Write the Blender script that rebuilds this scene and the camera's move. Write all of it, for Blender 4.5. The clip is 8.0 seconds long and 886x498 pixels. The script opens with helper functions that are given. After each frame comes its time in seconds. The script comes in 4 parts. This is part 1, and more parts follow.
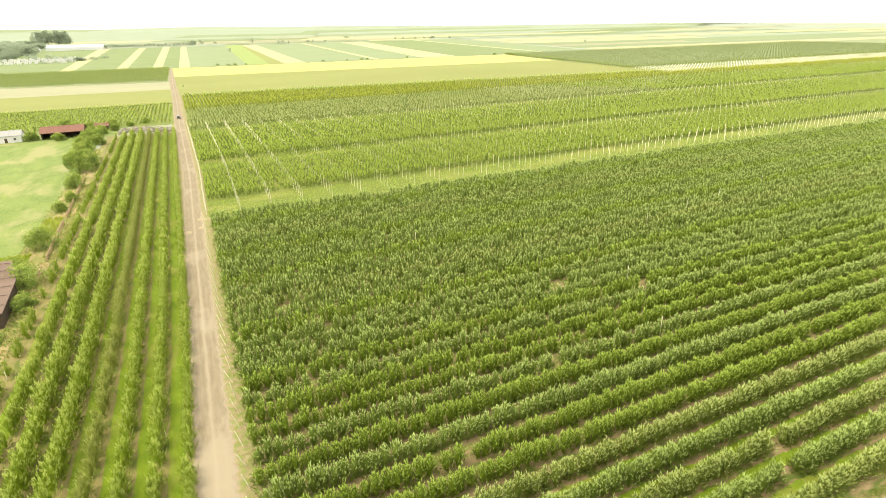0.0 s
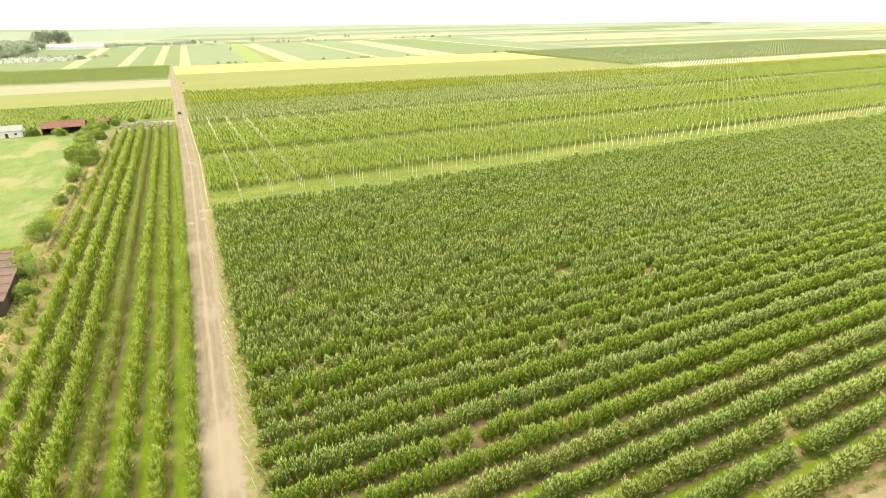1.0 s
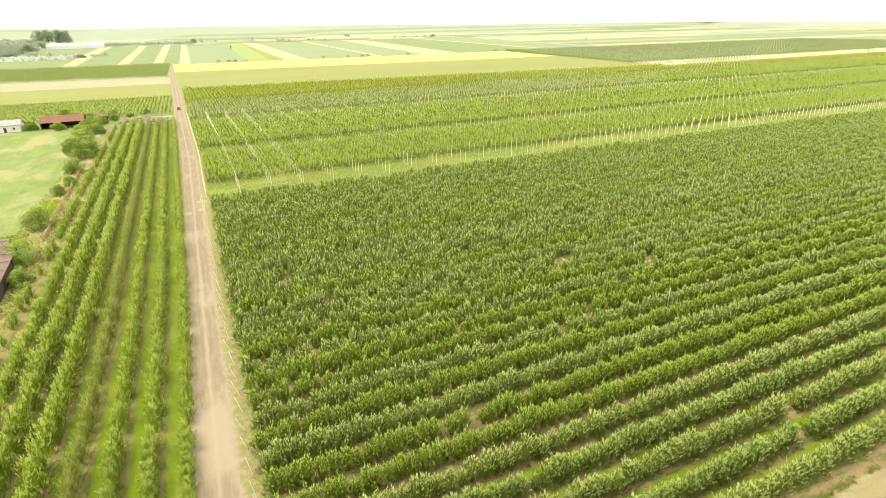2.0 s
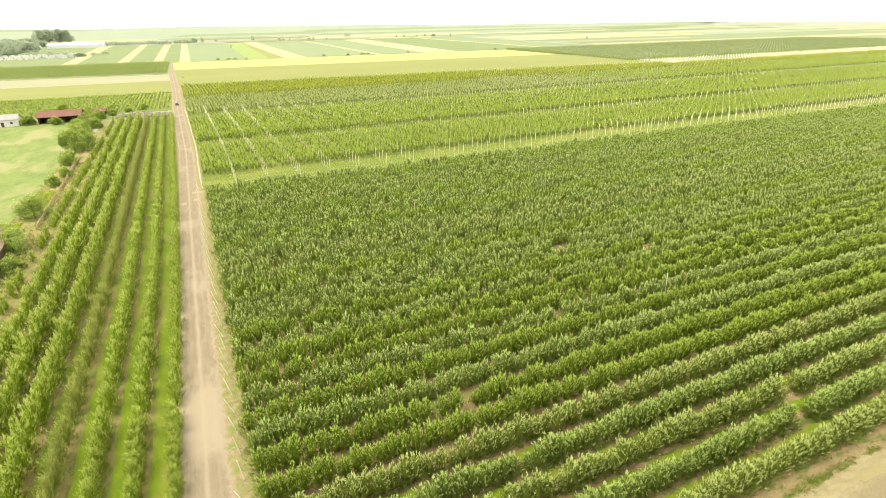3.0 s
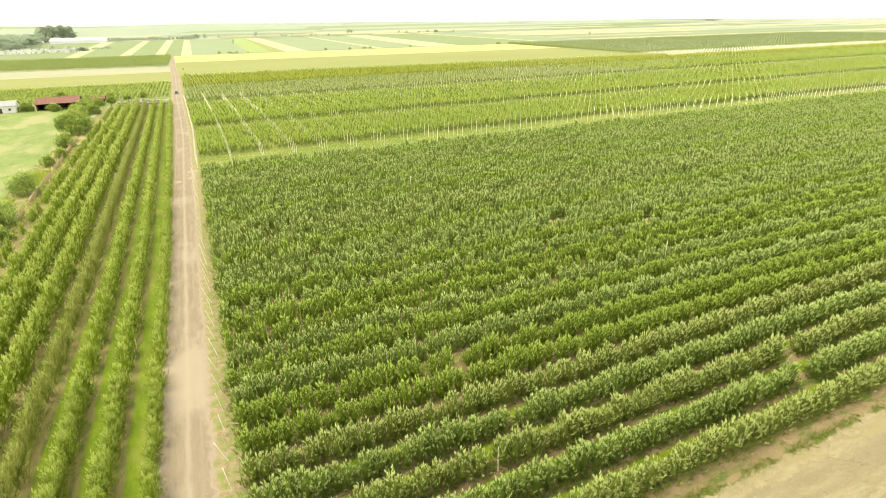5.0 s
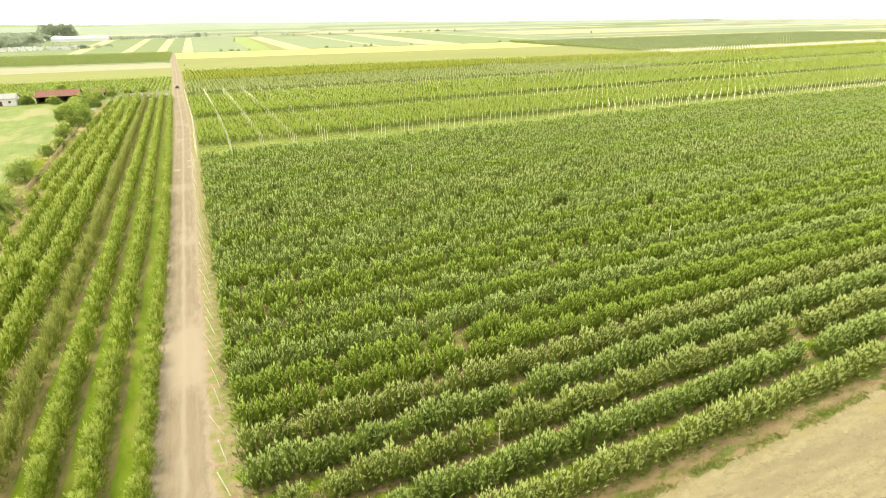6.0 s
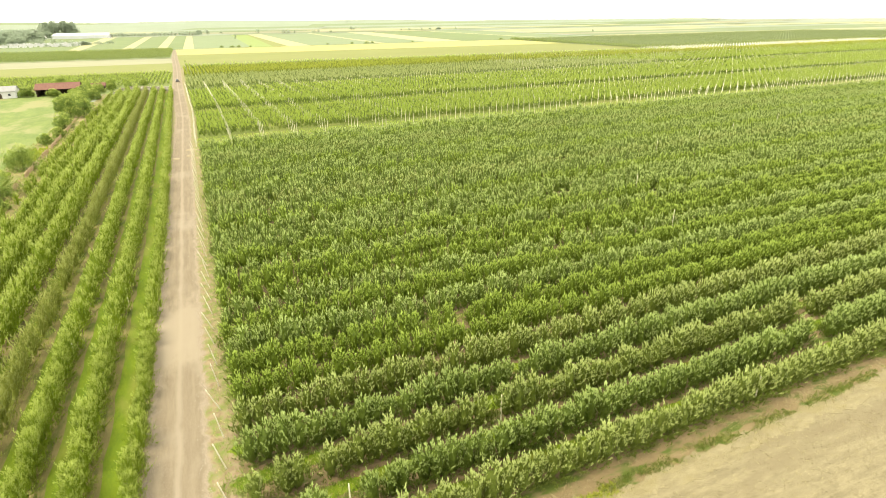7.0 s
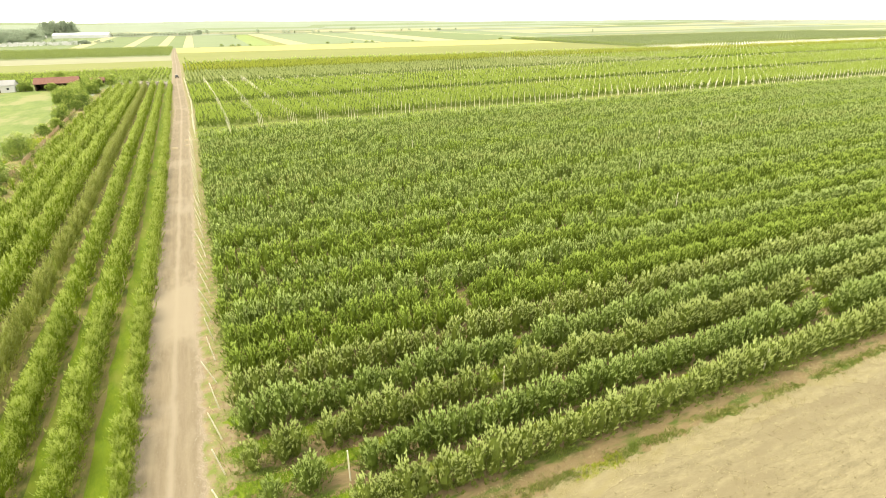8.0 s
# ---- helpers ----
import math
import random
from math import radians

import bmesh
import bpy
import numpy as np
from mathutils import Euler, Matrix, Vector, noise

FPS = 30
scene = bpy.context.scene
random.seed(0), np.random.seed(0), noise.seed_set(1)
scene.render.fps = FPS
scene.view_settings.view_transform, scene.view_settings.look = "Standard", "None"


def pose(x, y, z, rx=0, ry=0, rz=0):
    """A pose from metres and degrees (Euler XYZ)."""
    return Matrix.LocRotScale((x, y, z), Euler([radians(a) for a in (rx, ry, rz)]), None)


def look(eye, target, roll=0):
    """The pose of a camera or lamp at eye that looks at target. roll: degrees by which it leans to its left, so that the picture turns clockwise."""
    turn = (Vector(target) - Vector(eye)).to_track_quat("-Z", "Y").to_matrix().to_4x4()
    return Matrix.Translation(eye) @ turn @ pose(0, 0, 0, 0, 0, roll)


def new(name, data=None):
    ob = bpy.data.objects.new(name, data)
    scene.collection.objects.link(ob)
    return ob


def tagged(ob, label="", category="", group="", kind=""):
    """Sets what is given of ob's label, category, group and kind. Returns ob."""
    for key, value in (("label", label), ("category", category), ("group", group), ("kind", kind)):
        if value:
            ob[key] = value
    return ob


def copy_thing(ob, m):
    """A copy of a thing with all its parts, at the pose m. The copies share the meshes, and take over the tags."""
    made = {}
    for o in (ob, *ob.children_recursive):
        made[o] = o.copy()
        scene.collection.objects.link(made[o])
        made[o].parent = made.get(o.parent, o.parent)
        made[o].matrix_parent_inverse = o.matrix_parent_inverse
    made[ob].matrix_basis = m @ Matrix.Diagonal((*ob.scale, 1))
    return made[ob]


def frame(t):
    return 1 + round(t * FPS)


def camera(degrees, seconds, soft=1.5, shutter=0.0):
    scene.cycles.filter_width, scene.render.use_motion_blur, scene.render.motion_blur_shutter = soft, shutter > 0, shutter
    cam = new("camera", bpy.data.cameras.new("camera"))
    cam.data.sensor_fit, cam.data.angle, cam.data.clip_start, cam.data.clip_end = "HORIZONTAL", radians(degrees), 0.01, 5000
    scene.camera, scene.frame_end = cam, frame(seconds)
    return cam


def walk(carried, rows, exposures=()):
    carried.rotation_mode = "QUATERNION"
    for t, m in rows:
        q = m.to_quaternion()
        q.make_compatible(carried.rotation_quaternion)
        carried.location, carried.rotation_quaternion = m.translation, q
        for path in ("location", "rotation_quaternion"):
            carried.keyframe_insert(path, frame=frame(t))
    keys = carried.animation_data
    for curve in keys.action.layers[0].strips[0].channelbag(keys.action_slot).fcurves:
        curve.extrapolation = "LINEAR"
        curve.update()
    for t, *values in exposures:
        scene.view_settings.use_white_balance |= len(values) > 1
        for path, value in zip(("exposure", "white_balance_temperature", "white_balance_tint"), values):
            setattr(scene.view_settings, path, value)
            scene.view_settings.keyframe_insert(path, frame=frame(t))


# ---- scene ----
cam = camera(80.0, 8.0, soft=0.5)
PATH = [
    (0, (-0.07, 0.391, 46.625), (0.692, 2.065, 45.838), -0.9),
    (0.5, (-0.643, 0.508, 45.455), (0.116, 2.183, 44.669), -1.0),
    (1, (-0.836, 0.533, 44.373), (-0.076, 2.206, 43.585), -1.0),
    (1.5, (-0.825, 0.442, 43.181), (-0.065, 2.116, 42.393), -1.0),
    (3, (0.125, -0.126, 39.269), (0.882, 1.55, 38.483), -1.0),
    (3.5, (0.539, -0.371, 38.182), (1.293, 1.305, 37.393), -1.1),
    (4, (0.95, -0.591, 36.852), (1.701, 1.086, 36.062), -1.1),
    (4.5, (1.154, -0.714, 35.688), (1.902, 0.963, 34.895), -1.1),
    (6, (1.024, -0.938, 31.757), (1.768, 0.741, 30.964), -0.9),
    (6.5, (0.986, -0.978, 30.57), (1.728, 0.701, 29.776), -0.9),
    (7, (0.952, -0.972, 29.347), (1.693, 0.707, 28.551), -0.8),
    (7.5, (0.892, -0.995, 28.09), (1.632, 0.684, 27.294), -0.8),
    (8, (0.739, -1.042, 26.648), (1.482, 0.638, 25.856), -0.7),
]
walk(cam, [(t, look(eye, target, roll)) for t, eye, target, roll in PATH], exposures=[(0, 1.65, 7200, 4), (8, 1.65, 7200, 4)])

# ---------------------------------------------------------------- light
world = bpy.data.worlds.new("world")
scene.world = world
world.use_nodes = True
wn, wl = world.node_tree.nodes, world.node_tree.links
wn.clear()
SUN_ELEVATION, SUN_AZIMUTH = radians(64), radians(-85)      # azimuth from +y towards +x
sky = wn.new("ShaderNodeTexSky")
sky.sky_type, sky.sun_disc = "NISHITA", False
sky.sun_elevation, sky.sun_rotation = SUN_ELEVATION, SUN_AZIMUTH
sky.air_density, sky.dust_density, sky.ozone_density = 1.0, 2.0, 1.0
overcast = wn.new("ShaderNodeMix")                           # bright even cloud before the clear sky
overcast.data_type = "RGBA"
overcast.inputs["Factor"].default_value = 0.85
overcast.inputs["B"].default_value = (8.3, 8.2, 7.9, 1)
back = wn.new("ShaderNodeBackground")
back.inputs["Strength"].default_value = 0.141
wout = wn.new("ShaderNodeOutputWorld")
wl.new(sky.outputs[0], overcast.inputs["A"])
wl.new(overcast.outputs["Result"], back.inputs["Color"])
wl.new(back.outputs[0], wout.inputs["Surface"])

sun_data = bpy.data.lights.new("sun", "SUN")
sun_data.energy, sun_data.angle, sun_data.color = 1.9, radians(28), (1.0, 0.93, 0.80)
sun = new("sun", sun_data)
sun_way = Vector((math.sin(SUN_AZIMUTH) * math.cos(SUN_ELEVATION), math.cos(SUN_AZIMUTH) * math.cos(SUN_ELEVATION), math.sin(SUN_ELEVATION)))
sun.matrix_world = look(sun_way * 300, (0, 0, 0))


# ---------------------------------------------------------------- materials
def material(name, low, high, scale=1.0, rough=0.9, fine=12.0, bump=0.3, third=None, patch=0.12, stretch=(1, 1, 1), translucent=0.0, island=0.0, per_object=0.0, spec=0.2, metal=0.0):
    """Two-scale noise between two colours; third is a patchy stain; island and per_object vary value piece by piece."""
    m = bpy.data.materials.new(name)
    m.use_nodes = True
    n, l = m.node_tree.nodes, m.node_tree.links
    bsdf, out = n["Principled BSDF"], n["Material Output"]
    bsdf.inputs["Roughness"].default_value = rough
    bsdf.inputs["Metallic"].default_value = metal
    bsdf.inputs["Specular IOR Level"].default_value = spec
    geo = n.new("ShaderNodeNewGeometry")
    mapping = n.new("ShaderNodeMapping")
    mapping.inputs["Scale"].default_value = stretch
    l.new(geo.outputs["Position"], mapping.inputs["Vector"])

    def noise_at(s, detail=7.0):
        t = n.new("ShaderNodeTexNoise")
        t.inputs["Scale"].default_value, t.inputs["Detail"].default_value, t.inputs["Roughness"].default_value = s, detail, 0.62
        l.new(mapping.outputs[0], t.inputs["Vector"])
        return t.outputs["Fac"]

    def span(value, a, b):
        r = n.new("ShaderNodeMapRange")
        r.inputs["From Min"].default_value, r.inputs["From Max"].default_value = a, b
        l.new(value, r.inputs["Value"])
        return r.outputs[0]

    def mix(fac, a, b, blend="MIX"):
        x = n.new("ShaderNodeMix")
        x.data_type, x.blend_type = "RGBA", blend
        for socket, v in ((x.inputs["Factor"], fac), (x.inputs["A"], a), (x.inputs["B"], b)):
            if isinstance(v, (tuple, float, int)):
                socket.default_value = (*v, 1) if isinstance(v, tuple) else v
            else:
                l.new(v, socket)
        return x.outputs["Result"]

    def add(a, b, op="ADD"):
        x = n.new("ShaderNodeMath")
        x.operation = op
        for socket, v in zip(x.inputs, (a, b)):
            if isinstance(v, (float, int)):
                socket.default_value = v
            else:
                l.new(v, socket)
        return x.outputs[0]

    fac = add(add(span(noise_at(scale), 0.3, 0.7), 0.55, "MULTIPLY"), add(span(noise_at(scale * fine), 0.3, 0.7), 0.45, "MULTIPLY"))
    if island:
        fac = add(add(fac, 1 - island, "MULTIPLY"), add(geo.outputs["Random Per Island"], island, "MULTIPLY"))
    if per_object:
        info = n.new("ShaderNodeObjectInfo")
        fac = add(add(fac, 1 - per_object, "MULTIPLY"), add(info.outputs["Random"], per_object, "MULTIPLY"))
    colour = mix(fac, low, high)
    if third:
        colour = mix(span(noise_at(patch, 9.0), 0.50, 0.60), colour, third)
    l.new(colour, bsdf.inputs["Base Color"])
    if bump:
        b = n.new("ShaderNodeBump")
        b.inputs["Strength"].default_value, b.inputs["Distance"].default_value = bump, 0.05
        l.new(noise_at(scale * fine * 1.5, 6.0), b.inputs["Height"])
        l.new(b.outputs[0], bsdf.inputs["Normal"])
    if translucent:
        tr, ms = n.new("ShaderNodeBsdfTranslucent"), n.new("ShaderNodeMixShader")
        ms.inputs[0].default_value = translucent
        l.new(colour, tr.inputs["Color"])
        l.new(bsdf.outputs[0], ms.inputs[1])
        l.new(tr.outputs[0], ms.inputs[2])
        l.new(ms.outputs[0], out.inputs["Surface"])
    return m


def leaf(name, low, high, scale=0.35):
    return material(name, low, high, scale=scale, rough=0.55, fine=5, bump=0, translucent=0.30, island=0.35, per_object=0.2, spec=0.3)


def track_material(name):
    """Packed earth in the middle, loose pale stones at its edges, then earth with grass."""
    m = bpy.data.materials.new(name)
    m.use_nodes = True
    n, l = m.node_tree.nodes, m.node_tree.links
    bsdf = n["Principled BSDF"]
    bsdf.inputs["Roughness"].default_value, bsdf.inputs["Specular IOR Level"].default_value = 0.95, 0.1
    geo, across = n.new("ShaderNodeNewGeometry"), n.new("ShaderNodeAttribute")
    across.attribute_name = "across"

    def noise_at(scale, stretch=(1, 1, 1), detail=6.0):
        mapping, t = n.new("ShaderNodeMapping"), n.new("ShaderNodeTexNoise")
        mapping.inputs["Scale"].default_value = stretch
        t.inputs["Scale"].default_value, t.inputs["Detail"].default_value, t.inputs["Roughness"].default_value = scale, detail, 0.65
        l.new(geo.outputs["Position"], mapping.inputs["Vector"])
        l.new(mapping.outputs[0], t.inputs["Vector"])
        return t.outputs["Fac"]

    def calc(op, a, b=0.0, c=0.0):
        x = n.new("ShaderNodeMath")
        x.operation = op
        for socket, v in zip(x.inputs, (a, b, c)):
            if isinstance(v, (float, int)):
                socket.default_value = v
            else:
                l.new(v, socket)
        return x.outputs[0]

    def span(value, a, b):
        r = n.new("ShaderNodeMapRange")
        r.inputs["From Min"].default_value, r.inputs["From Max"].default_value = a, b
        l.new(value, r.inputs["Value"])
        return r.outputs[0]

    def mix(fac, a, b):
        x = n.new("ShaderNodeMix")
        x.data_type = "RGBA"
        l.new(fac, x.inputs["Factor"])
        for socket, v in ((x.inputs["A"], a), (x.inputs["B"], b)):
            if isinstance(v, tuple):
                socket.default_value = (*v, 1)
            else:
                l.new(v, socket)
        return x.outputs["Result"]

    grain = noise_at(9.0)
    packed = mix(span(noise_at(1.3, (1.6, 0.16, 1)), 0.32, 0.68), (0.112, 0.088, 0.058), (0.156, 0.126, 0.085))
    packed = mix(calc("MULTIPLY", span(noise_at(0.11, (1, 0.7, 1), 6.0), 0.50, 0.66), 0.6), packed, (0.205, 0.172, 0.130))
    place = n.new("ShaderNodeSeparateXYZ")
    l.new(geo.outputs["Position"], place.inputs[0])
    u = calc("ABSOLUTE", calc("ADD", across.outputs["Fac"], calc("MULTIPLY_ADD", noise_at(0.25, (0.2, 1, 1), 3.0), 0.5, -0.25)))
    rut = calc("ABSOLUTE", calc("SUBTRACT", u, 0.66))                                # two wheel ruts and a pale middle ridge
    worn = span(noise_at(0.35, (3.0, 0.25, 1)), 0.36, 0.60)
    packed = mix(calc("MULTIPLY", calc("MULTIPLY", span(rut, 0.30, 0.06), worn), 0.50), packed, (0.118, 0.092, 0.064))
    packed = mix(calc("MULTIPLY", span(u, 0.34, 0.08), 0.55), packed, (0.212, 0.178, 0.134))
    stretch = calc("ABSOLUTE", calc("SUBTRACT", place.outputs["Y"], 53.0))           # a worn pale stretch
    stretch = calc("ADD", stretch, calc("MULTIPLY_ADD", noise_at(0.5, (1.5, 0.6, 1), 8.0), 14.0, -7.0))
    packed = mix(calc("MULTIPLY", span(stretch, 8.5, 4.5), 0.75), packed, (0.200, 0.166, 0.119))
    packed = mix(calc("MULTIPLY", span(grain, 0.35, 0.7), 0.40), packed, (0.186, 0.154, 0.113))
    stones = mix(span(noise_at(14.0), 0.4, 0.62), (0.122, 0.092, 0.063), (0.240, 0.203, 0.154))
    earth = mix(span(noise_at(2.2), 0.38, 0.62), (0.140, 0.104, 0.060), (0.215, 0.172, 0.108))
    earth = mix(calc("MULTIPLY", span(noise_at(1.1, detail=9.0), 0.44, 0.60), 0.9), earth, (0.096, 0.120, 0.026))
    away = calc("ADD", calc("ABSOLUTE", across.outputs["Fac"]), calc("MULTIPLY_ADD", noise_at(0.8, detail=8.0), 2.1, -1.05))
    colour = mix(span(away, 1.62, 1.92), packed, stones)
    colour = mix(span(away, 2.0, 2.35), colour, earth)
    l.new(colour, bsdf.inputs["Base Color"])
    b = n.new("ShaderNodeBump")
    b.inputs["Strength"].default_value, b.inputs["Distance"].default_value = 0.5, 0.04
    l.new(noise_at(20.0), b.inputs["Height"])
    l.new(b.outputs[0], bsdf.inputs["Normal"])
    return m


# one crown colour and one young-shoot colour for each variety of fruit tree;
# the crown colour is darkened and the shoots lightened further to paint in crown shade
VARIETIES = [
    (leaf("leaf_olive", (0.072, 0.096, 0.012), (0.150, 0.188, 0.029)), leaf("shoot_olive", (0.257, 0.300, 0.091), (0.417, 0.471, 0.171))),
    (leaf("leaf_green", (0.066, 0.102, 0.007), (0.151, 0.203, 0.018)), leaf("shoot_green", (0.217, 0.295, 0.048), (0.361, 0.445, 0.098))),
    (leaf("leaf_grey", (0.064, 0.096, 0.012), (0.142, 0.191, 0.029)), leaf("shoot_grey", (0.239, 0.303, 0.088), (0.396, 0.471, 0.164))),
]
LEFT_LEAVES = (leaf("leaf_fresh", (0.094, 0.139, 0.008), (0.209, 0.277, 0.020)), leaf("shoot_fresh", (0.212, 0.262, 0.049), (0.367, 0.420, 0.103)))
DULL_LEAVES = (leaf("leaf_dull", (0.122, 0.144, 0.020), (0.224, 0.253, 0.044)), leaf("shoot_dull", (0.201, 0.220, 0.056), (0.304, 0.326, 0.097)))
YOUNG_LEAVES = (leaf("leaf_young", (0.067, 0.101, 0.013), (0.148, 0.189, 0.030), 0.05), leaf("pale_young", (0.205, 0.275, 0.040), (0.322, 0.389, 0.076), 0.05))
YELLOW_YOUNG = (leaf("leaf_yellow_young", (0.099, 0.128, 0.009), (0.187, 0.211, 0.022), 0.05), leaf("pale_yellow_young", (0.221, 0.255, 0.026), (0.325, 0.348, 0.058), 0.05))
GREY_YOUNG = (leaf("leaf_grey_young", (0.083, 0.115, 0.025), (0.172, 0.209, 0.052), 0.05), leaf("pale_grey_young", (0.236, 0.270, 0.096), (0.348, 0.375, 0.154), 0.05))
# second colour: lighter copy for leaves facing up, top light put into colour
BUSH_LEAVES = (leaf("leaf_bush", (0.086, 0.142, 0.018), (0.216, 0.281, 0.048)), leaf("leaf_bush_top", (0.249, 0.311, 0.060), (0.405, 0.446, 0.115)))
# distance haze painted into the leaf colour: pale grey-green instead of dark green
HAZED_LEAVES = (leaf("leaf_hazed", (0.208, 0.251, 0.179), (0.270, 0.315, 0.219), 0.05), leaf("leaf_hazed_top", (0.245, 0.290, 0.199), (0.315, 0.358, 0.243), 0.05))
# far orchard leaves, also lightened to stand in for haze
HAZED_ORCHARD = (leaf("leaf_hazed_orchard", (0.138, 0.170, 0.071), (0.184, 0.216, 0.092), 0.05), leaf("shoot_hazed_orchard", (0.175, 0.210, 0.090), (0.222, 0.256, 0.112), 0.05))
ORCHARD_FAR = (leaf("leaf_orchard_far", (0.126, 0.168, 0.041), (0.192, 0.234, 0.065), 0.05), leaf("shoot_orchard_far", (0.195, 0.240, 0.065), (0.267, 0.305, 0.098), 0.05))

BARK = material("bark", (0.056, 0.042, 0.028), (0.123, 0.095, 0.067), scale=3)
END_CONCRETE = material("pale_concrete", (0.42, 0.39, 0.28), (0.62, 0.58, 0.44), scale=2)
CONCRETE = material("concrete_post", (0.430, 0.395, 0.290), (0.580, 0.545, 0.420), scale=2)
ROAD = track_material("dirt_road")
SOIL = material("orchard_soil", (0.094, 0.066, 0.031), (0.172, 0.130, 0.068), scale=0.6, third=(0.052, 0.070, 0.011), patch=0.9, stretch=(0.35, 1, 1), bump=0.6)
LEFT_SOIL = material("weedy_strip", (0.088, 0.080, 0.022), (0.162, 0.130, 0.055), scale=0.8, third=(0.060, 0.076, 0.011), patch=0.7, stretch=(1, 0.35, 1), bump=0.6)
LANE = material("mown_lane", (0.046, 0.084, 0.003), (0.116, 0.150, 0.006), scale=1.4, fine=7, third=(0.118, 0.132, 0.020), patch=0.22, stretch=(1, 0.35, 1), bump=0.9)
BARE = material("ploughed_headland", (0.092, 0.076, 0.042), (0.206, 0.174, 0.100), scale=1.6, fine=7, third=(0.130, 0.106, 0.060), patch=0.24, stretch=(0.26, 1.25, 1), bump=1.0)
MEADOW = material("meadow", (0.050, 0.084, 0.014), (0.136, 0.158, 0.042), scale=0.22, fine=7, third=(0.150, 0.148, 0.060), patch=0.07, stretch=(1, 0.45, 1), bump=0.9)
WEEDS = material("rank_grass", (0.057, 0.073, 0.012), (0.119, 0.119, 0.033), scale=0.5, fine=8, third=(0.141, 0.111, 0.052), patch=0.2, bump=0.8)
BANK = material("dry_bank", (0.082, 0.088, 0.020), (0.150, 0.140, 0.046), scale=0.6, fine=8, third=(0.200, 0.148, 0.078), patch=0.22, stretch=(1, 0.5, 1), bump=0.9)
YOUNG_GROUND = material("young_orchard_ground", (0.058, 0.080, 0.010), (0.098, 0.116, 0.019), scale=0.25, fine=9, third=(0.112, 0.120, 0.026), patch=0.08, stretch=(0.3, 1, 1), bump=0.6)
POST_GROUND = material("pale_post_ground", (0.130, 0.140, 0.052), (0.180, 0.184, 0.080), scale=0.25, fine=9, stretch=(0.3, 1, 1))
# haze over the far land is put into this pale, greyed colour
GROUND = material("hazed_land", (0.122, 0.143, 0.105), (0.175, 0.186, 0.147), scale=0.004, fine=4, third=(0.150, 0.165, 0.095), patch=0.0021, stretch=(0.45, 1.5, 1), bump=0)
WHEAT = material("ripe_wheat", (0.213, 0.202, 0.058), (0.241, 0.231, 0.077), scale=0.02, fine=20, bump=0.2)
# the wheat again, paled to paint in distance haze
HAZED_WHEAT = material("hazed_wheat", (0.209, 0.198, 0.090), (0.236, 0.226, 0.119), scale=0.02, fine=20, bump=0.2)
OLIVE_CROP = material("turning_crop", (0.101, 0.108, 0.024), (0.130, 0.136, 0.037), scale=0.015, fine=20, stretch=(0.4, 1, 1), bump=0.2)
GREEN_CROP = material("green_crop", (0.074, 0.101, 0.033), (0.106, 0.129, 0.051), scale=0.02, fine=20, bump=0.2)
BRIGHT_CROP = material("bright_crop", (0.112, 0.146, 0.034), (0.138, 0.172, 0.050), scale=0.02, fine=20, bump=0.2)
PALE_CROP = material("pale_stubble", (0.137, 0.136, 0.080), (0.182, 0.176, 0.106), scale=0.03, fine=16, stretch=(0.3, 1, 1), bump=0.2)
# pasture colour washed out towards grey in place of haze
HAZED_PASTURE = material("hazed_pasture", (0.124, 0.150, 0.100), (0.155, 0.178, 0.124), scale=0.01, fine=20, bump=0.2)
DRY_VERGE = material("dry_verge", (0.106, 0.088, 0.046), (0.224, 0.190, 0.108), scale=1.6, fine=9, third=(0.160, 0.134, 0.066), patch=0.5, stretch=(0.45, 1.2, 1), bump=1.0)
# green crop greyed for haze, used only far off
HAZED_CROP = material("hazed_crop", (0.094, 0.121, 0.056), (0.123, 0.147, 0.073), scale=0.02, fine=20, bump=0.2)
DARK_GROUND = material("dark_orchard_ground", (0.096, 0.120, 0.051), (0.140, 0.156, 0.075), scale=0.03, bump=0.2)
WHITEWASH = material("whitewash", (0.415, 0.404, 0.381), (0.482, 0.477, 0.460), scale=0.5)
GREY_ROOF = material("grey_sheet_roof", (0.151, 0.151, 0.147), (0.222, 0.218, 0.212), scale=0.6, stretch=(3, 0.4, 1))
RED_ROOF = material("rusty_red_roof", (0.086, 0.038, 0.028), (0.143, 0.074, 0.056), scale=0.5, stretch=(3, 0.5, 1))
BROWN_ROOF = material("brown_tar_roof", (0.072, 0.046, 0.036), (0.118, 0.082, 0.064), scale=0.4, stretch=(0.3, 1.5, 1))
DARK_WOOD = material("dark_boards", (0.028, 0.020, 0.014), (0.073, 0.050, 0.034), scale=1.5)
GLASS_DARK = material("dark_pane", (0.016, 0.020, 0.024), (0.040, 0.048, 0.056), rough=0.35, bump=0, spec=0.3)
RUBBLE = material("rubble", (0.110, 0.095, 0.065), (0.250, 0.228, 0.185), scale=1.2, island=0.6)
STONE_WHITE = material("white_stone", (0.404, 0.398, 0.381), (0.505, 0.499, 0.482), island=0.5)
REED = material("dry_reed", (0.288, 0.200, 0.113), (0.449, 0.344, 0.217), scale=0.8, island=0.4)
PAINT = material("dark_car_paint", (0.050, 0.046, 0.042), (0.075, 0.070, 0.062), rough=0.4, bump=0, spec=0.4)
RUBBER = material("rubber", (0.012, 0.012, 0.012), (0.024, 0.024, 0.024), bump=0)
PLASTIC_WHITE = material("white_sheeting", (0.422, 0.428, 0.433), (0.486, 0.486, 0.486), rough=0.5, scale=0.05)


